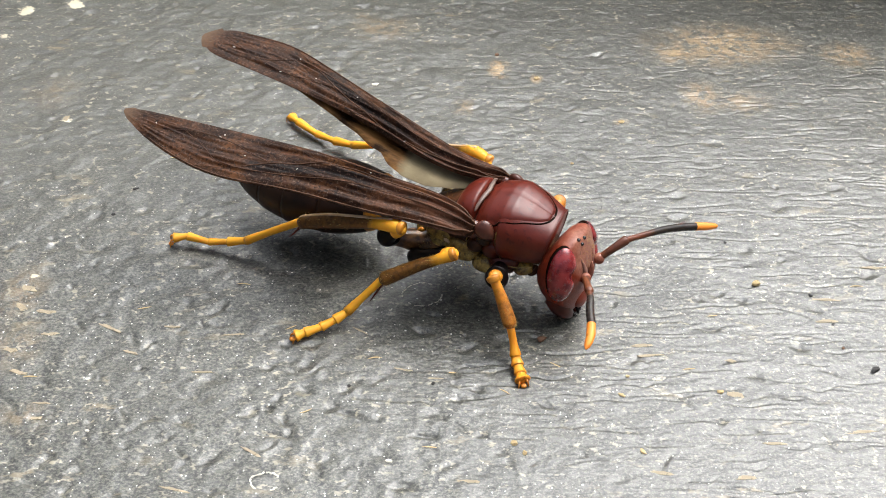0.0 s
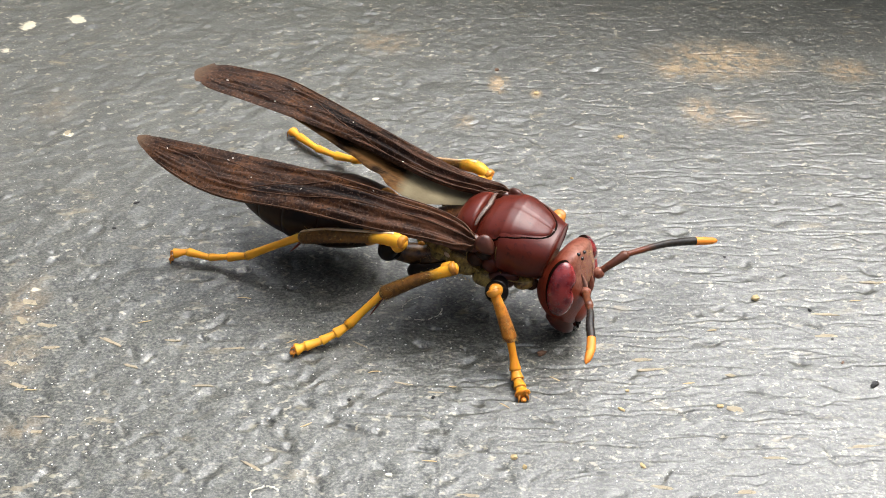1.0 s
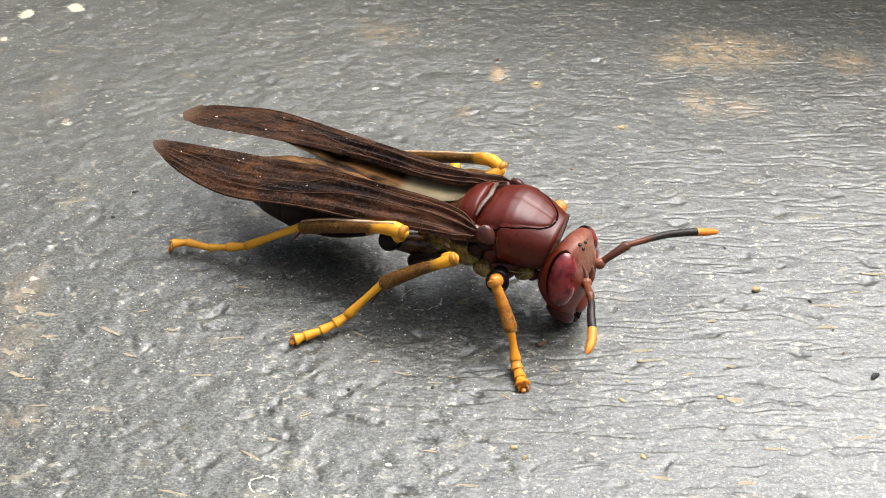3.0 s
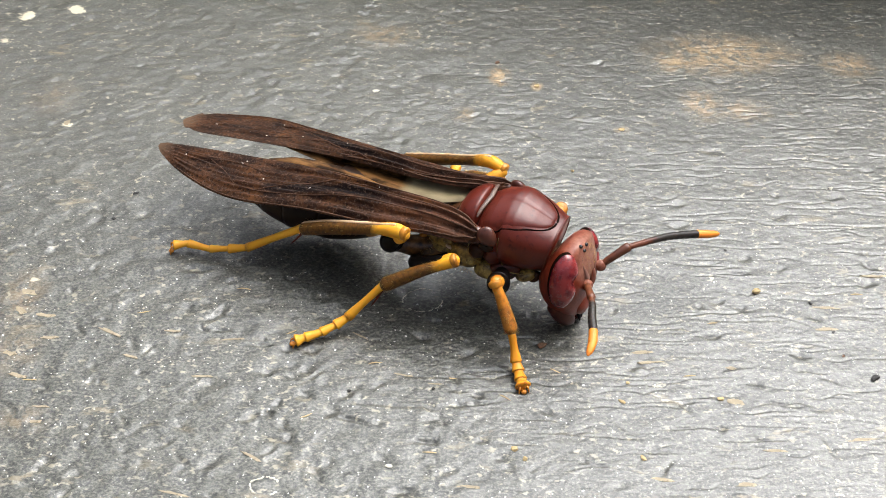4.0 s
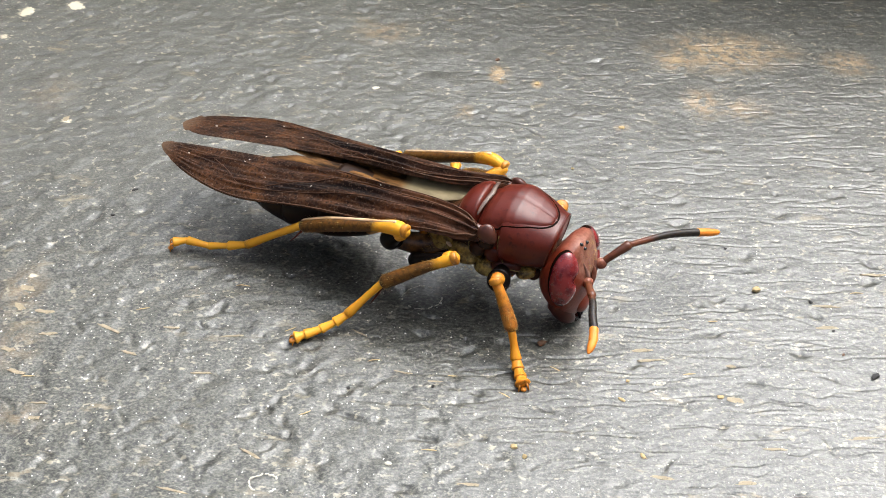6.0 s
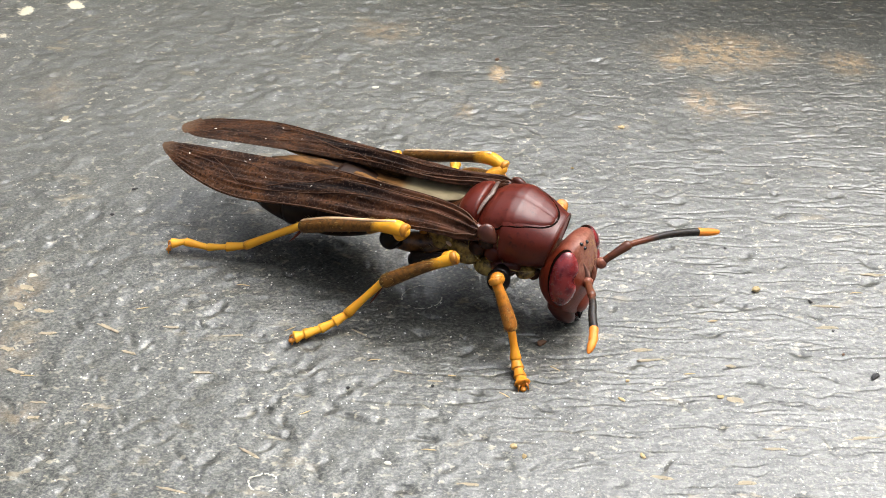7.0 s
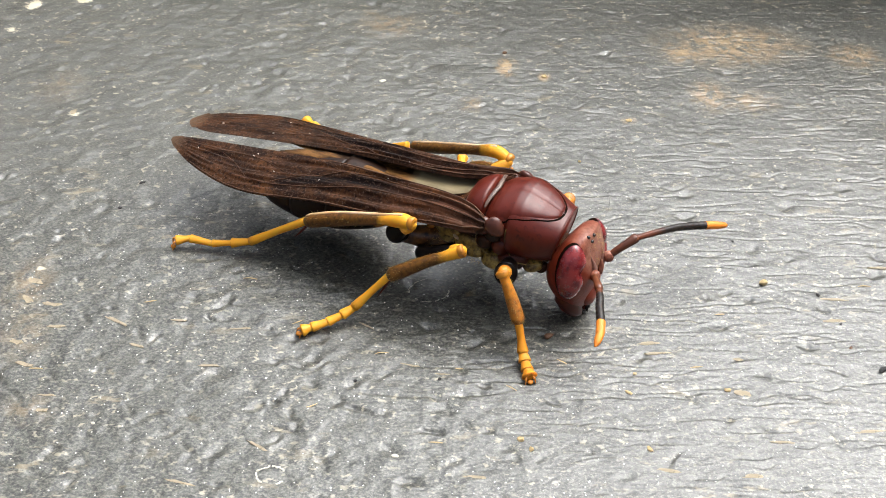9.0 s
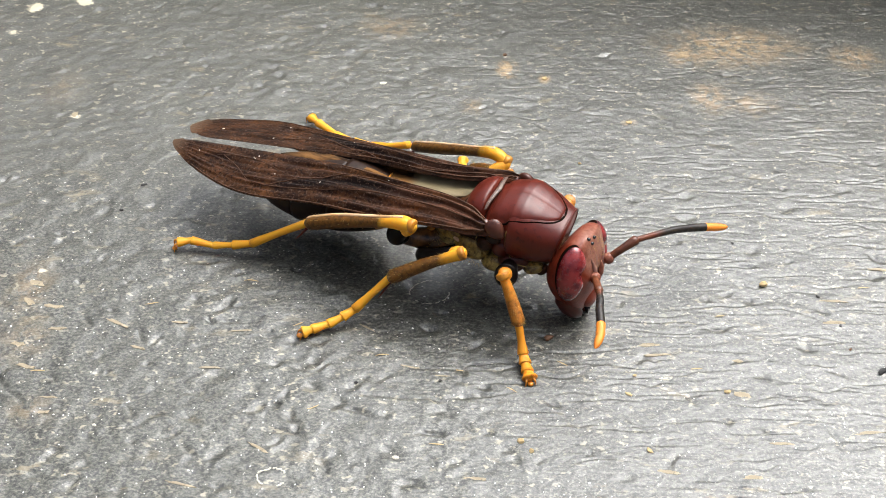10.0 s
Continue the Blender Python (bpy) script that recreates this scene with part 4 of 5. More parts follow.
def build_leg(which):
    spec = LEGS[which]
    fx, fy, fz = spec["foot"]
    local = lambda rows: [(x - fx, y - fy, z - fz, r) for x, y, z, r in rows]
    front = which.startswith("fore")
    bm = bmesh.new()
    tube(bm, local(spec["hip"]), 5, 16)
    leg = part("leg", bm, BLACK, wasp, "yellow-footed leg with a black thigh")
    leg["which"] = which
    leg.location = (fx * MM, fy * MM, fz * MM)
    side = 1 if fy > 0 else -1
    hx, hy, hz, hr = spec["hip"][0]
    bm = bmesh.new()
    tube(bm, local(spec["coxa"] if "coxa" in spec else [(hx + .25, hy - side * 1.0, hz - .3, .5), (hx + .1, hy - side * .4, hz - .25, .52), (hx, hy, hz, .40)]), 5, 16)
    part("coxa", bm, AMBER, leg, "mottled brown hip joint")
    shin = spec["tibia"]
    bm = bmesh.new()
    tube(bm, local(shin), 8, 20, 0.9, 0.5)
    tibia = part("tibia", bm, SHIN_FORE if front else SHIN, leg, "shin turning from yellow to amber brown")
    h1, h2 = (np.array(p[:3]) for p in local(spec["hip"])[-1:-3:-1])
    k0, k1 = (np.array(p[:3]) for p in local(shin[:2]))
    way = (k1 - k0) / np.linalg.norm(k1 - k0)
    bend = (k0 - h2) / np.linalg.norm(k0 - h2)
    bm = bmesh.new()
    tube(bm, [(*(h2 * .55 + h1 * .45 - bend * .05), .37), (*(h1 * .8 + h2 * .2), .385), (*h1, .36), (*(k0 * .8 + h1 * .2 + bend * .04), .29)], 5, 18)
    part("thigh_tip", bm, ORANGE if front else YELLOW, leg, "yellow end of the thigh")
    bm = bmesh.new()
    tube(bm, [(*(k0 - way * .05 + bend * .04), .345), (*(k0 + way * .06 + bend * .05), .36), (*(k0 + way * .15 + bend * .03), .34)], 4, 18, 1, .25)
    part("knee", bm, KNEE, leg, "amber knee joint")
    rng = np.random.RandomState(len(which))
    bm = bmesh.new()
    rows = glide(local(shin), 8)
    for k in range(150):
        i = rng.randint(6, len(rows) - 2)
        p, r = rows[i][:3], rows[i][3]
        way = rows[i + 1][:3] - rows[i][:3]
        way /= np.linalg.norm(way)
        d = np.cross(way, rng.normal(size=3))
        d /= np.linalg.norm(d)
        root, lean = p + d * r * .85, d * .8 + way
        across = np.cross(way, d)
        tip = bm.verts.new(root + lean * (.12 + .12 * rng.rand()))
        ring = [bm.verts.new(root + .011 * (math.cos(a) * way + math.sin(a) * across)) for a in (0, 2.1, 4.2)]
        for i in range(3):
            bm.faces.new((ring[i], ring[(i + 1) % 3], tip))
    tagged(part("fuzz", bm, GOLD, leg, "short golden hairs"), kind="stuff")
    if which.startswith("hind"):
        bm = bmesh.new()
        tube(bm, [(x, y, z + r * .86, .09) for x, y, z, r in local(shin)[1:]], 5, 8)
        part("ridge", bm, PALE, leg, "pale ridge along the shin")
    else:
        # amber strip added for the light that shows through thin shin edges
        bm = bmesh.new()
        tube(bm, [(x, y + side * r * .2, z - r * .80, .07) for x, y, z, r in local(shin)[2:]], 5, 8)
        part("ridge", bm, KNEE, leg, "amber strip standing in for light through the shin edge")
    ex, ey, ez, er = local(shin)[-1]
    tx, ty, tz, tr = local(spec["tarsus"])[1]
    run = Vector((tx - ex, ty - ey, tz - ez)).normalized()
    for k in (-1, 1):  # two spurs at the end of the shin
        bm = bmesh.new()
        tip = Vector((ex, ey, ez)) + run * .75 + Vector((0, k * .28, -.62))
        tube(bm, [(ex, ey + k * .12, ez - er * .7, .09), ((ex + tip.x) / 2, (ey + tip.y) / 2, (ez - er + tip.z) / 2, .06), (*tip, .02)], 4, 8)
        part("spur", bm, RED_DEEP, leg)
    bm = bmesh.new()
    rows = local(spec["tarsus"])
    tube(bm, [(*rows[0][:3], rows[0][3] * .82), (*rows[1][:3], rows[1][3] * .82), (*rows[2][:3], rows[2][3] * 1.02)], 6, 14, .9, .3)
    for i in range(2, len(rows) - 1):  # flared foot joints, each set into the one before
        a, b3 = np.array(rows[i]), np.array(rows[i + 1])
        d = b3[:3] - a[:3]
        wide = 1.10 if i < len(rows) - 2 else 1.28
        tube(bm, [(*(a[:3] - d * .04), a[3] * .80), (*(a[:3] + d * .35), a[3] * .84), (*(a[:3] + d * .75), a[3] * wide * .92), (*(a[:3] + d * .97), a[3] * wide)], 3, 14, .85, .25)
    part("tarsus", bm, TARSUS_FORE if front else TARSUS, leg, "jointed yellow foot")
    end, before = np.array(rows[-1][:3]), np.array(rows[-2][:3])
    ahead = (end - before) / np.linalg.norm(end - before)
    across = np.cross(ahead, (0, 0, 1))
    bm = bmesh.new()
    ball(bm, end + ahead * .18 + np.array((0, 0, .12 - end[2])), (.15, .15, .10), u=14, v=8)
    part("foot_pad", bm, ORANGE, leg)
    for s in (-1, 1):
        bm = bmesh.new()
        a = end + across * s * 0.16
        tube(bm, [(*a, .07), (*(a + ahead * .14 + across * s * .06 + (0, 0, -.02)), .055), (*(a + ahead * .22 + across * s * .10 + (0, 0, 0.05 - a[2])), .025)], 4, 8)
        part("claw", bm, ORANGE, leg)


WING_ROOT = {"right": (0, -2.1, 5.6), "left": (0, 2.1, 5.6)}
LEAD = {"right": [(0, .3), (.01, .68), (.05, .94), (.14, .98), (.21, 1.16), (.3, 1.34), (.43, 1.42), (.51, 1.55), (.6, 1.82), (.67, 2.02), (.76, 1.92), (.83, 1.59), (.89, 1.23), (.944, .78), (.985, .30), (1.0, 0)],
        "left": [(0, .25), (.02, .3), (.09, .05), (.15, .0), (.3, .4), (.47, .86), (.64, 1.36), (.745, 1.62), (.82, 1.45), (.862, 1.2), (.93, .85), (.975, .45), (1.0, -.45)]}
TRAIL = {"right": [(0, -.05), (.01, -.28), (.046, -.65), (.1, -.96), (.17, -1.09), (.27, -1.15), (.36, -1.23), (.45, -1.28), (.59, -1.13), (.71, -.93), (.8, -.79), (.9, -.61), (.98, -.4), (1.0, -.2)],
         "left": [(0, -.3), (.03, -.8), (.08, -1.25), (.157, -1.5), (.27, -1.45), (.37, -1.22), (.45, -1.05), (.575, -1.02), (.68, -1.06), (.84, -1.25), (.93, -1.45), (.965, -1.4), (.985, -1.15), (1.0, -.7)]}
HIND_TRAIL = {"right": [(0, -.4), (.1, -1.0), (.2, -1.25), (.3, -1.45), (.4, -1.85), (.43, -1.8), (.48, -2.05), (.53, -2.0), (.6, -1.7), (.66, -1.1)],
              "left": [(0, -.5), (.06, -1.3), (.12, -2.0), (.18, -2.6), (.25, -2.7), (.31, -2.4), (.34, -1.95), (.38, -1.9), (.44, -1.5), (.52, -1.25), (.66, -1.0)]}


def edge(rows, u):
    return float(np.interp(u, [r[0] for r in rows], [r[1] for r in rows]))


def smooth_edge(rows, u):
    return sum(edge(rows, min(1, max(0, u + d))) for d in (-.04, -.02, 0, .02, .04)) / 5 if 0.07 < u < 0.97 else edge(rows, u)


def wing_height(u, v):
    """Lengthwise folds near the body and a faint crumple, v from trailing to leading edge."""
    bell = lambda c, w: math.exp(-((v - c) / w) ** 2)
    near = max(0.0, min(1.0, (0.66 - u) / 0.3))
    folds = 0.20 * bell(.08, .07) + 0.22 * bell(.24 + .1 * u, .07) + 0.30 * bell(.54 + .3 * max(0, u - .3), .12) + 0.18 * bell(.84, .09)
    crumple = (value_noise(u * 9, v * 16, 3) - .5) * .16 + (value_noise(u * 22, v * 30, 5) - .5) * .07
    return folds * (0.06 + 1.0 * near) + 0.7 * crumple * min(1, 6 * v, 6 * (1 - v)) - 0.35 * (v - 0.45) ** 2 - 0.4 * math.exp(-u / .025)


def build_wing(side):
    s = 1 if side == "right" else -1
    length, nu, nv = 19.5, 110, 44

    def place(u, v, lift=0.0):
        a, b = smooth_edge(TRAIL[side], u), smooth_edge(LEAD[side], u)
        return u * length, s * (a + (b - a) * v), wing_height(u, v) * min(1, 8 * (1 - u)) + lift

    bm = bmesh.new()
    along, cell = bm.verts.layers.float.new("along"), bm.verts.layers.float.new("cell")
    for lift in (0.02, -0.02):
        grid = [[bm.verts.new(place(i / nu, j / nv, lift)) for j in range(nv + 1)] for i in range(nu + 1)]
        for i in range(nu + 1):
            for j in range(nv + 1):
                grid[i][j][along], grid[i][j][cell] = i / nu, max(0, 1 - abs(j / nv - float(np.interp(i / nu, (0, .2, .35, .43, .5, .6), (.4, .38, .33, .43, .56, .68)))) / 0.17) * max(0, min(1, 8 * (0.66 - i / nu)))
        for i in range(nu):
            for j in range(nv):
                bm.faces.new((grid[i][j], grid[i + 1][j], grid[i + 1][j + 1], grid[i][j + 1]))
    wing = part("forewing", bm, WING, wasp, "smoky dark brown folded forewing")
    wing.location = [c * MM for c in WING_ROOT[side]]
    # veins: long ones from the root, then the net towards the tip
    runs = [
        ([(0, .75), (.05, .9), (.2, .96), (.5, .975), (.75, .975), (.9, .95)], .10), ([(.0, .35), (.03, .10), (.1, .06), (.2, .05), (.34, .08), (.46, .05)], .085),
        ([(.0, .42), (.027, .2), (.09, .25), (.16, .22), (.28, .17), (.35, .15), (.43, .25), (.5, .41), (.563, .53), (.645, .757)], .085),
        ([(.0, .55), (.14, .53), (.24, .5), (.34, .53), (.465, .68), (.56, .74), (.645, .757)], .07),
        ([(.563, .53), (.614, .42), (.687, .27), (.735, .24)], .06), ([(.645, .757), (.703, .71), (.761, .48), (.819, .31)], .06),
        ([(.819, .31), (.883, .48), (.938, .65)], .045), ([(.735, .24), (.78, .26), (.819, .31)], .045),
        ([(.645, .757), (.70, .86), (.76, .97)], .05), ([(.43, .25), (.5, .12), (.6, .06)], .045),
    ]
    for run, r in runs:
        bm = bmesh.new()
        rows = glide(run, 8)
        tube(bm, [(*place(u, v, 0.03), r * 0.48 * (1 - 0.4 * u)) for u, v in rows], 1, 8)
        part("vein", bm, VEIN, wing)

    rng = np.random.RandomState(31 + s)
    for u, v in ((.61, .48), (.70, .22), (.47, .56), (.88, .40), (.29, .12)):  # dust
        bm = bmesh.new()
        ball(bm, place(u + .03 * rng.rand(), v, .06), (.03 + .07 * rng.rand(), .02 + .02 * rng.rand(), .018), (0, 0, rng.rand() * 180), 8, 6)
        part("dust_fleck", bm, GLINT, wing, "tiny pale fleck of dust")

    bm = bmesh.new()
    along = bm.verts.layers.float.new("along")
    nu2, nv2 = 50, 10

    def under(u, v, lift):
        b = smooth_edge(TRAIL[side], u) + 0.9 * min(1, u / 0.09)
        a = min(edge(HIND_TRAIL[side], u), b - 0.02) if u > 0.03 else b - 0.1
        return u * length, s * (a + (b - a) * v), (-0.32 + 0.05 * math.sin(v * 9) - 0.25 * (1 - v)) * min(1, 0.15 + (0.66 - u) / 0.2) + lift
    for lift in (0.015, -0.015):
        grid = [[bm.verts.new(under(0.66 * i / nu2, j / nv2, lift)) for j in range(nv2 + 1)] for i in range(nu2 + 1)]
        for i, row in enumerate(grid):
            for v in row:
                v[along] = 0.66 * i / nu2
        for i in range(nu2):
            for j in range(nv2):
                bm.faces.new((grid[i][j], grid[i + 1][j], grid[i + 1][j + 1], grid[i][j + 1]))
    hind = part("hindwing", bm, HINDWING, wing, "translucent amber hindwing")
    return wing, hind


def build_fuzz():
    """Short golden hairs on the lower sides of the chest and on the neck."""
    rng = np.random.RandomState(4)
    bm = bmesh.new()
    for k in range(1000):
        s = -1 if k % 4 else 1
        centre, size = [((-.75, s * 1.55, 3.3), (1.15, .75, .95)), ((-2.35, s * 1.62, 3.8), (.95, .45, .5)), ((.75, s * 1.5, 2.95), (.95, .75, .62)),
                        ((-3.2, s * 2.0, 3.25), (.75, .6, .6)), ((-2.1, 0, 4.2), (.8, 1.4, .85))][rng.choice(5, p=[.25, .25, .15, .12, .23])]
        d = rng.normal(size=3)
        d[1] = s * abs(d[1])
        d /= np.linalg.norm(d)
        root = np.array(centre) + d * size
        lean = d + rng.normal(size=3) * .5
        lean /= np.linalg.norm(lean)
        long = .12 + .20 * rng.rand()
        side = np.cross(lean, rng.normal(size=3))
        side /= np.linalg.norm(side)
        third = np.cross(lean, side)
        ring = [bm.verts.new(root + .008 * (math.cos(a) * side + math.sin(a) * third)) for a in (0, 2.1, 4.2)]
        tip = bm.verts.new(root + lean * long + np.array((0, 0, -.05)))
        for i in range(3):
            bm.faces.new((ring[i], ring[(i + 1) % 3], tip))
    tagged(part("fuzz", bm, GOLD, wasp, "short golden hairs"), kind="stuff")


build_thorax()
build_head()
build_fuzz()
build_gaster()
legs = {which: None for which in LEGS}
for which in LEGS:
    build_leg(which)
for ob in wasp.children:
    if ob.name.startswith("leg"):
        legs[ob["which"]] = ob
wings, hindwings = {}, {}
for side in ("right", "left"):
    wings[side], hindwings[side] = build_wing(side)

# ---- crumbs, slivers and dried rings on the sheet ----
CRUMB_TAN = chitin("tan_crumb", (0.38, 0.27, 0.12), (0.56, 0.43, 0.22), 0.8)
DIRT = chitin("tan_dirt", (0.24, 0.195, 0.125), (0.42, 0.35, 0.235), 0.8, grain=6000, patch=3000)
CRUMB_BROWN = chitin("brown_crumb", (0.07, 0.03, 0.012), (0.16, 0.075, 0.03), 0.7)
CRUMB_BLACK = chitin("black_crumb", (0.008, 0.007, 0.006), (0.022, 0.018, 0.015), 0.6)
CRUMB_PALE = chitin("pale_flake", (0.50, 0.46, 0.36), (0.72, 0.68, 0.56), 0.6)
CRUMBS = [  # x, y, length, width, height in millimetres, turn, colour
    (16.7, -2.8, .50, .34, .26, 10, "tan"), (19.4, -3.7, .26, .16, .12, -30, "black"), (21.4, -9.0, .52, .30, .20, 20, "black"), (5.0, -6.9, .55, .30, .22, 15, "brown"),
    (15.6, .5, .16, .14, .10, 0, "black"), (20.1, -5.8, .16, .12, .08, 40, "black"), (20.2, -7.5, .20, .13, .10, 70, "brown"), (6.1, 16.6, .34, .26, .16, 0, "tan"),
    (3.6, 19.4, .30, .24, .16, 30, "brown"), (7.7, 7.6, .20, .16, .12, 0, "tan"), (-4.6, -10.0, .20, .14, .10, 0, "black"), (-.5, -9.9, .18, .14, .10, 50, "black"),
    (8.7, -10.6, .40, .20, .10, -20, "tan"), (-17.9, 5.2, .36, .14, .10, 25, "black"), (-18.7, 2.9, .24, .16, .12, 0, "black"), (13.5, -10.4, .36, .24, .12, 0, "tan"),
    (-2.5, -14.6, .30, .22, .12, 10, "pale"), (3.3, -13.6, .34, .26, .16, 0, "tan"), (3.8, -14.2, .28, .22, .14, 40, "tan"), (9.3, -14.1, .42, .20, .10, -50, "tan"),
    (9.1, -9.4, .22, .16, .10, 0, "tan"), (-4.4, 15.9, .42, .30, .12, 20, "pale"), (22.8, 6.1, .34, .24, .14, 60, "pale"), (11.1, 11.8, .34, .26, .12, 0, "tan"),
    (-10.5, -3.0, .14, .12, .08, 0, "pale"), (-9.3, -2.0, .13, .11, .08, 0, "pale"), (-14.0, -8.5, .16, .14, .10, 0, "pale"), (-16.8, -12.8, .18, .14, .10, 0, "pale"),
]
CRUMB_LOOK = {"tan": (CRUMB_TAN, "tan crumb lying on the grey sheet"), "brown": (CRUMB_BROWN, "dark brown crumb lying on the grey sheet"),
              "black": (CRUMB_BLACK, "black speck of grit on the grey sheet"), "pale": (CRUMB_PALE, "pale flake lying on the grey sheet")}


def sheet_height(x, y):
    return float(relief(np.array([x]), np.array([y]))[0])


def build_crumbs():
    rng = np.random.RandomState(12)
    for x, y, a, b, h, turn, kind in CRUMBS:
        bm = bmesh.new()
        bmesh.ops.create_icosphere(bm, subdivisions=2, radius=1)
        push = rng.rand(3, 3) * 2 - 1
        for v in bm.verts:
            k = 1 + 0.22 * math.sin(4 * v.co.dot(Vector(push[0])) + 1) + 0.18 * math.sin(7 * v.co.dot(Vector(push[1])))
            v.co = Vector((v.co.x * a / 2 * k, v.co.y * b / 2 * k, v.co.z * h / 2 * k))
        material, label = CRUMB_LOOK[kind]
        ob = part("crumb", bm, material, smooth=False)
        ob.matrix_basis = pose(x * MM, y * MM, (sheet_height(x, y) + h * .32) * MM, 0, 0, turn)
        tagged(ob, label, "crumb", "crumbs on the sheet")


SLIVERS = [  # x, y, length, turn of pale plant slivers and fibres
    (-10.6, -2.8, 1.3, -6), (-7.8, -6.0, 1.0, 30), (-3.4, -8.2, 1.1, 8), (0.4, -9.0, .9, -14), (-6.6, -11.6, 1.0, 25), (3.0, -10.4, 1.0, -35), (-.6, -13.8, 1.2, -4),
    (5.6, -8.6, 1.0, -32), (-15.6, -4.6, 1.1, 14), (-20.4, -9.4, 1.2, 3), (12.2, -8.9, 1.0, 6), (22.0, -3.0, 1.1, 2), (14.0, -5.2, .9, 5), (-16.2, 8.2, .8, -12),
]


FLAKES = [  # x, y, length, turn, half width of flat tan flakes pressed on the sheet
    (-17.1, -6.1, 1.3, -28, 0.08), (-10.6, -6.5, 1.3, 4, 0.05), (-13.9, -6.0, 0.8, -5, 0.07), (-11.9, -9.1, 1.1, 0, 0.05), (-19.6, -12.0, 1.1, 5, 0.10),
    (-8.9, -14.1, 1.2, -30, 0.07), (-15.7, -7.8, 0.8, -15, 0.08), (-20.1, -6.5, 0.9, 0, 0.10), (-21.0, -9.1, 1.0, -15, 0.13), (-20.6, -4.9, 1.0, -8, 0.12),
    (-19.4, -11.1, 0.9, -5, 0.06), (-12.2, -16.2, 1.4, -15, 0.06), (-22.1, -3.1, 1.2, -10, 0.20), (-22.0, -4.6, 0.8, -30, 0.14), (-21.8, -7.6, 0.7, -5, 0.14),
    (10.1, -7.3, 1.1, 4, 0.09), (10.4, -8.0, 1.3, 6, 0.07), (19.8, -5.6, 1.2, 0, 0.09), (20.2, -4.0, 1.4, -4, 0.08), (19.8, -12.9, 1.5, 4, 0.08), (15.5, -13.6, 1.3, 0, 0.06),
    (10.0, -15.3, 1.1, -5, 0.08), (13.8, -15.6, 0.9, 5, 0.10), (14.2, -10.6, 0.8, -20, 0.16), (23.4, -1.5, 1.6, 0, 0.08), (14.3, -8.3, 0.7, -10, 0.12),
    (-2.0, -8.9, 0.9, -12, 0.05), (-0.5, -9.5, 1.1, -6, 0.05), (1.2, -15.8, 1.0, -4, 0.07), (-4.3, -6.2, 1.1, -30, 0.05), (-23.5, 12.2, 0.6, 70, 0.15),

]


def build_slivers():
    rng = np.random.RandomState(6)
    for x, y, long, turn in SLIVERS:
        bm = bmesh.new()
        bow = (rng.rand() - .5) * .25
        tube(bm, [(-long * .32, 0, 0, .012), (-long / 8, bow * .6, .02, .034), (long / 8, bow * .5, .015, .036), (long * .32, 0, 0, .012)], 4, 8, .2)
        ob = part("sliver", bm, CRUMB_TAN)
        ob.matrix_basis = pose(x * MM, y * MM, (sheet_height(x, y) + .008) * MM, 0, 0, turn)
        tagged(ob, "thin tan plant sliver stuck to the sheet", "sliver", "slivers on the sheet")
    for x, y, long, turn, wide in FLAKES:
        bm = bmesh.new()
        low, high = ([bm.verts.new((long / 2 * math.cos(a) * (.8 + .4 * q), wide * 1.1 * math.sin(a) * (.6 + .8 * q) + .25 * wide * math.sin(2 * math.cos(a) + x), z))
                      for a, q in zip(np.linspace(0, 2 * math.pi, 14, endpoint=False), shape)] for shape in [rng.rand(14)] for z in (-.03, .022))
        bm.faces.new(low), bm.faces.new(high)
        for i in range(14):
            bm.faces.new((low[i], low[(i + 1) % 14], high[(i + 1) % 14], high[i]))
        ob = part("flake", bm, DIRT, smooth=False)
        ob.matrix_basis = pose(x * MM, y * MM, sheet_height(x, y) * MM, 0, 0, turn)
        tagged(ob, "flat ragged tan flake of dirt on the sheet", "flake", "flakes on the sheet")
    bm = bmesh.new()
    tube(bm, [(-.1, -1.0, 0, .007), (.02, -.3, .05, .008), (-.06, .4, .06, .008), (-.25, 1.1, .02, .005)], 5, 6)
    ob = part("hair", bm, CRUMB_BLACK)
    ob.matrix_basis = pose(9.1 * MM, 4.2 * MM, (sheet_height(9.1, 4.2) + .03) * MM)
    tagged(ob, "fine dark hair lying on the sheet", "hair")


def build_rings():
    rng = np.random.RandomState(8)
    for x, y, rx, ry, wide, spans in ((-8.1, -15.8, .66, .50, .055, ((.5, 1.5), (1.7, 2.7), (2.9, 4.1), (5.2, 5.7))),
                                      (-1.1, -3.6, 1.05, .85, .035, [(q, q + .10 + .22 * rng.rand()) for q in np.arange(0, 6.2, .36) if rng.rand() < .72])):
        bm = bmesh.new()
        for start, stop in spans:
            run = []
            for a in np.linspace(start, stop, 7):
                q = 1 + (rng.rand() - .5) * (.16 if wide > .05 else .05)
                px, py = x + rx * q * math.cos(a), y + ry * q * math.sin(a)
                run.append((px, py, sheet_height(px, py) + .01, wide * (.5 + .7 * rng.rand())))
            tube(bm, run, 4, 8, .5)
        ob = part("dried_ring", bm, CRUMB_PALE)
        tagged(ob, "broken pale ring of a dried drop", "ring")


build_crumbs()
build_slivers()
build_rings()

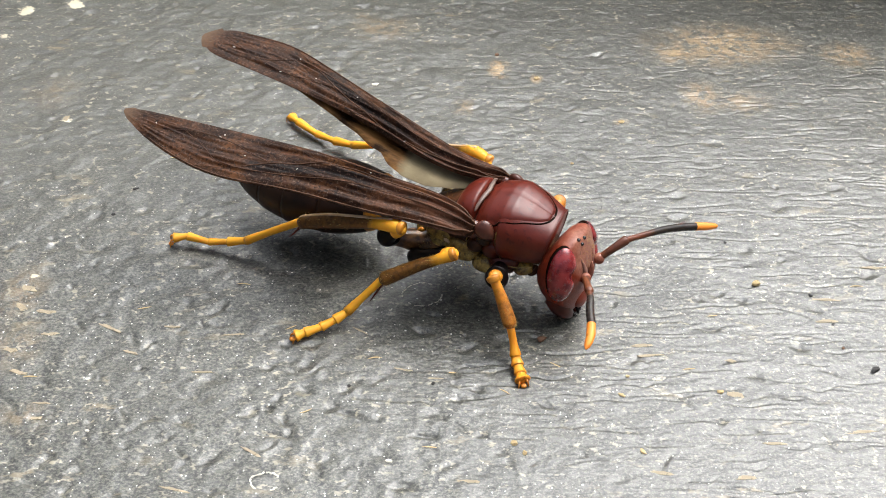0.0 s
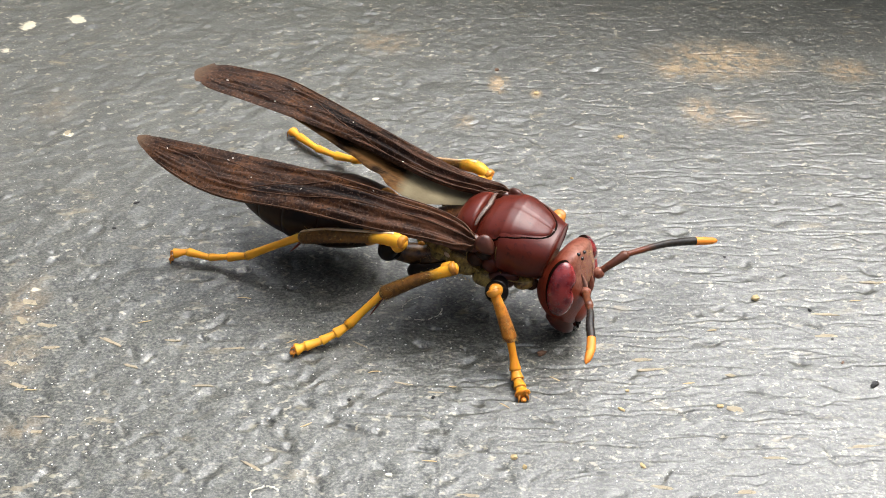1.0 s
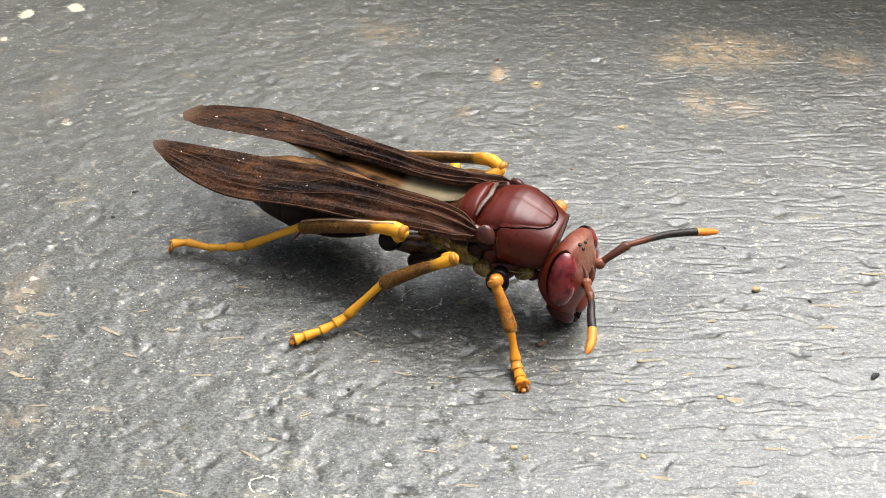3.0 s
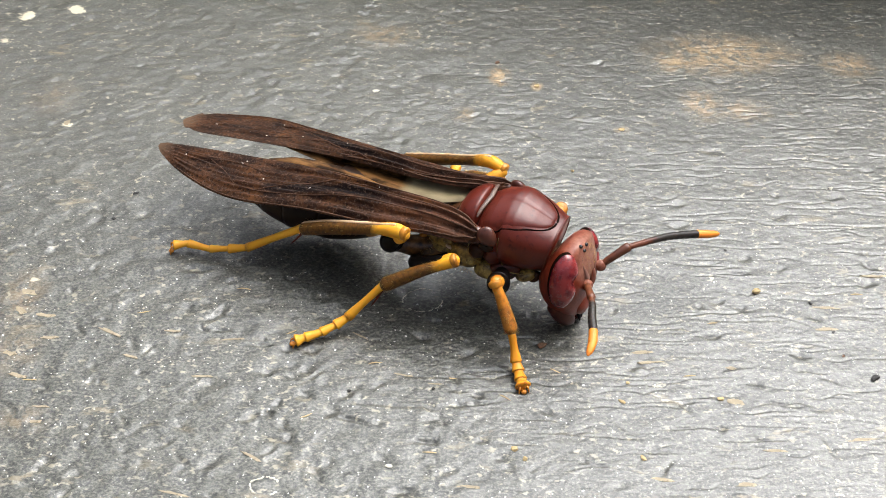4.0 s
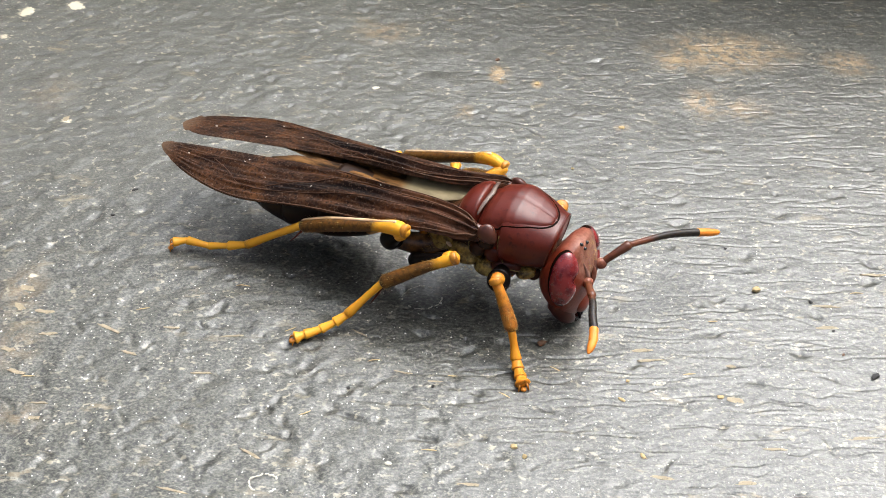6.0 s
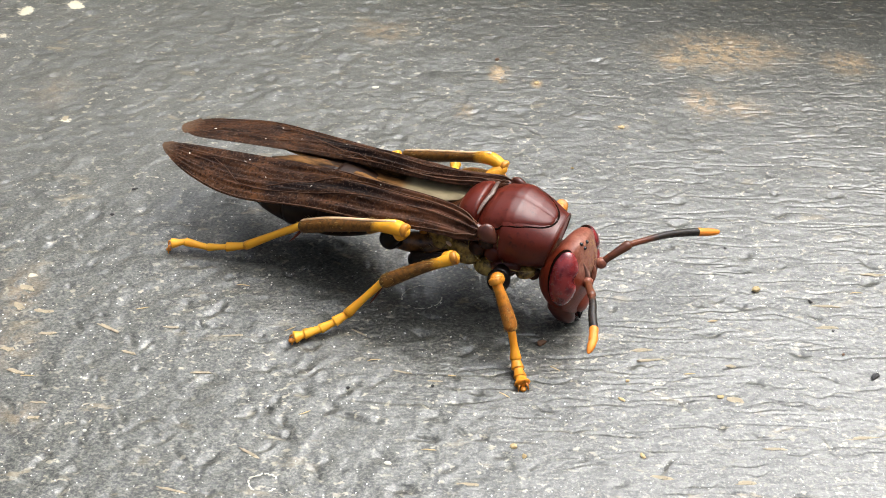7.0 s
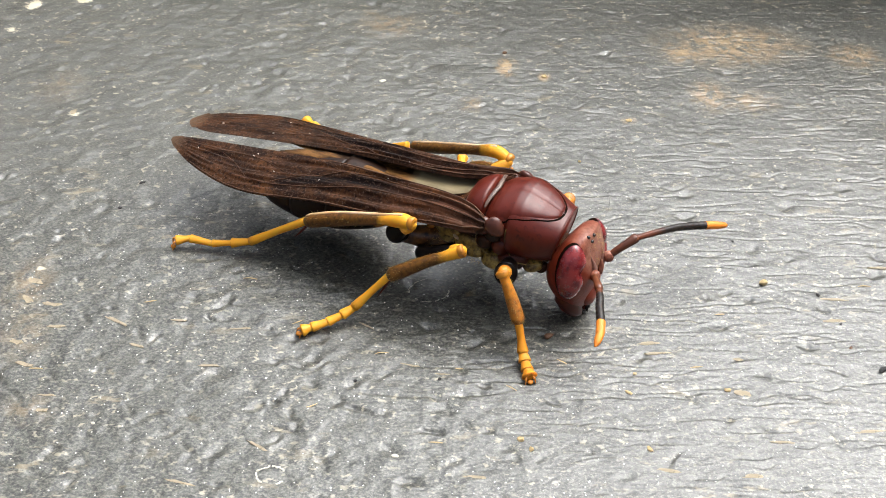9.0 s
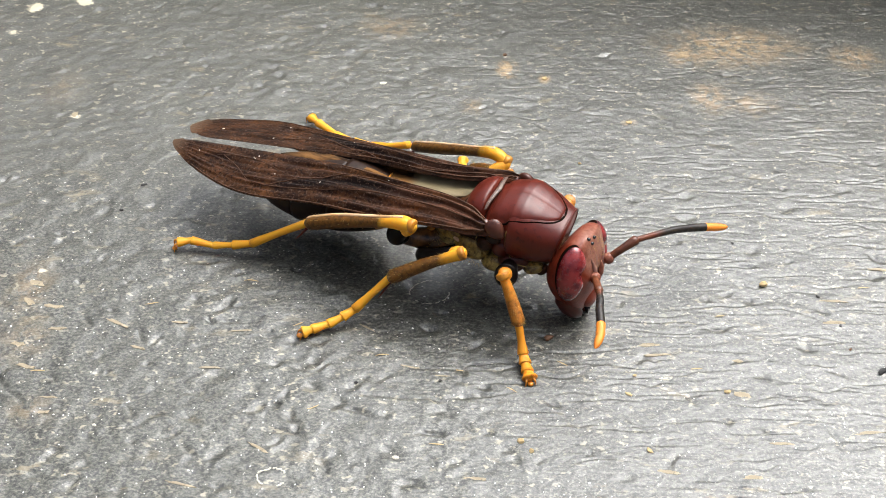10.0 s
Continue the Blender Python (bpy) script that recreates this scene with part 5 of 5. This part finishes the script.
# ---- what moves ----
SHIFT = [(0, 0), (1.0, .01), (2.5, .03), (4.5, .07), (7.5, .09), (10.0, .10)]  # the body leans ahead, in millimetres
WING_TIPS = {  # seconds and the tip's place from the wasp's origin
    "right": [(0, -19.28, -4.04, 7.81), (.5, -19.37, -3.69, 7.14), (1, -19.46, -3.17, 6.37), (1.5, -19.49, -2.76, 5.7), (2, -19.49, -2.43, 5.24),
              (2.5, -19.48, -2.25, 4.85), (4, -19.45, -1.81, 4.28), (5.5, -19.43, -1.64, 4.05), (7.5, -19.41, -1.49, 3.84), (10, -19.4, -1.45, 3.76)],
    "left": [(0, -19.26, 4.1, 8.2), (0.5, -19.31, 3.83, 8.0), (1, -19.42, 3.22, 7.3), (1.5, -19.47, 2.95, 6.65), (2, -19.49, 2.59, 6.2), (2.1, -19.48, 2.42, 5.93), (2.2, -19.47, 1.94, 5.33), (2.3, -19.46, 1.64, 4.9), (2.5, -19.46, 1.57, 4.79), (4, -19.43, 1.31, 4.39), (5.5, -19.41, 1.23, 4.15), (7.0, -19.38, 1.05, 3.92), (9.0, -19.37, 1.04, 3.84), (10, -19.34, 0.87, 3.71)],
}
WING_ROLL = {"right": [(0, 13), (10, 16)], "left": [(0, -9), (2, -2), (4, 5), (10, 6)]}


def wing_pose(side, root, tip, roll):
    s = 1 if side == "right" else -1
    x = (Vector(tip) - Vector(root)).normalized()
    y = Vector((0, -1, 0))
    y = (y - x * y.dot(x)).normalized()
    z = x.cross(y)
    a = radians(roll) * s
    y, z = y * math.cos(a) - z * math.sin(a), z * math.cos(a) + y * math.sin(a)
    m = Matrix((x, y, z)).transposed().to_4x4()
    m.translation = Vector(root) * MM
    return m


def motions():
    lean = lambda t: float(np.interp(t, [r[0] for r in SHIFT], [r[1] for r in SHIFT]))
    walk(wasp, [(t, WASP @ pose(d * MM, 0, 0)) for t, d in SHIFT])
    for side, wing in wings.items():
        rolls = WING_ROLL[side]
        walk(wing, [(t, wing_pose(side, WING_ROOT[side], tip, float(np.interp(t, [r[0] for r in rolls], [r[1] for r in rolls]))))
                    for t, *tip in WING_TIPS[side]])
    walk(hindwings["right"], [(t, pose(0, 0, 0, 0, 0, turn)) for t, turn in ((0, 4.5), (1, 3.5), (2, 1.5), (4, 0), (10, 0))])  # slips out as the wing folds
    for which, leg in legs.items():
        fx, fy, fz = LEGS[which]["foot"]
        slide = [(0, 0, 0), (2, .1, -.2), (5.5, .15, -.18), (7.5, .2, -.5), (9, .2, -.7), (10, .2, -.68)] if which == "hind_right" else \
            [(0, 0, 0), (2, .1, -.1), (2.5, .7, -.75), (4, .8, -1.0), (8.5, .8, -1.0), (9, .8, -.5), (10, .8, .05)] if which == "hind_left" else [(t, 0, 0) for t, _ in SHIFT]
        reach = Vector(LEGS[which]["hip"][-1][:3]) - Vector((fx, fy, fz))
        rows = []
        for t, sx, sy in slide:
            foot = Vector((fx + sx - lean(t), fy + sy, fz))
            now = Vector(LEGS[which]["hip"][-1][:3]) - foot
            turn = reach.rotation_difference(now).to_matrix().to_4x4()
            rows.append((t, Matrix.Translation(foot * MM) @ turn))
        walk(leg, rows)


motions()
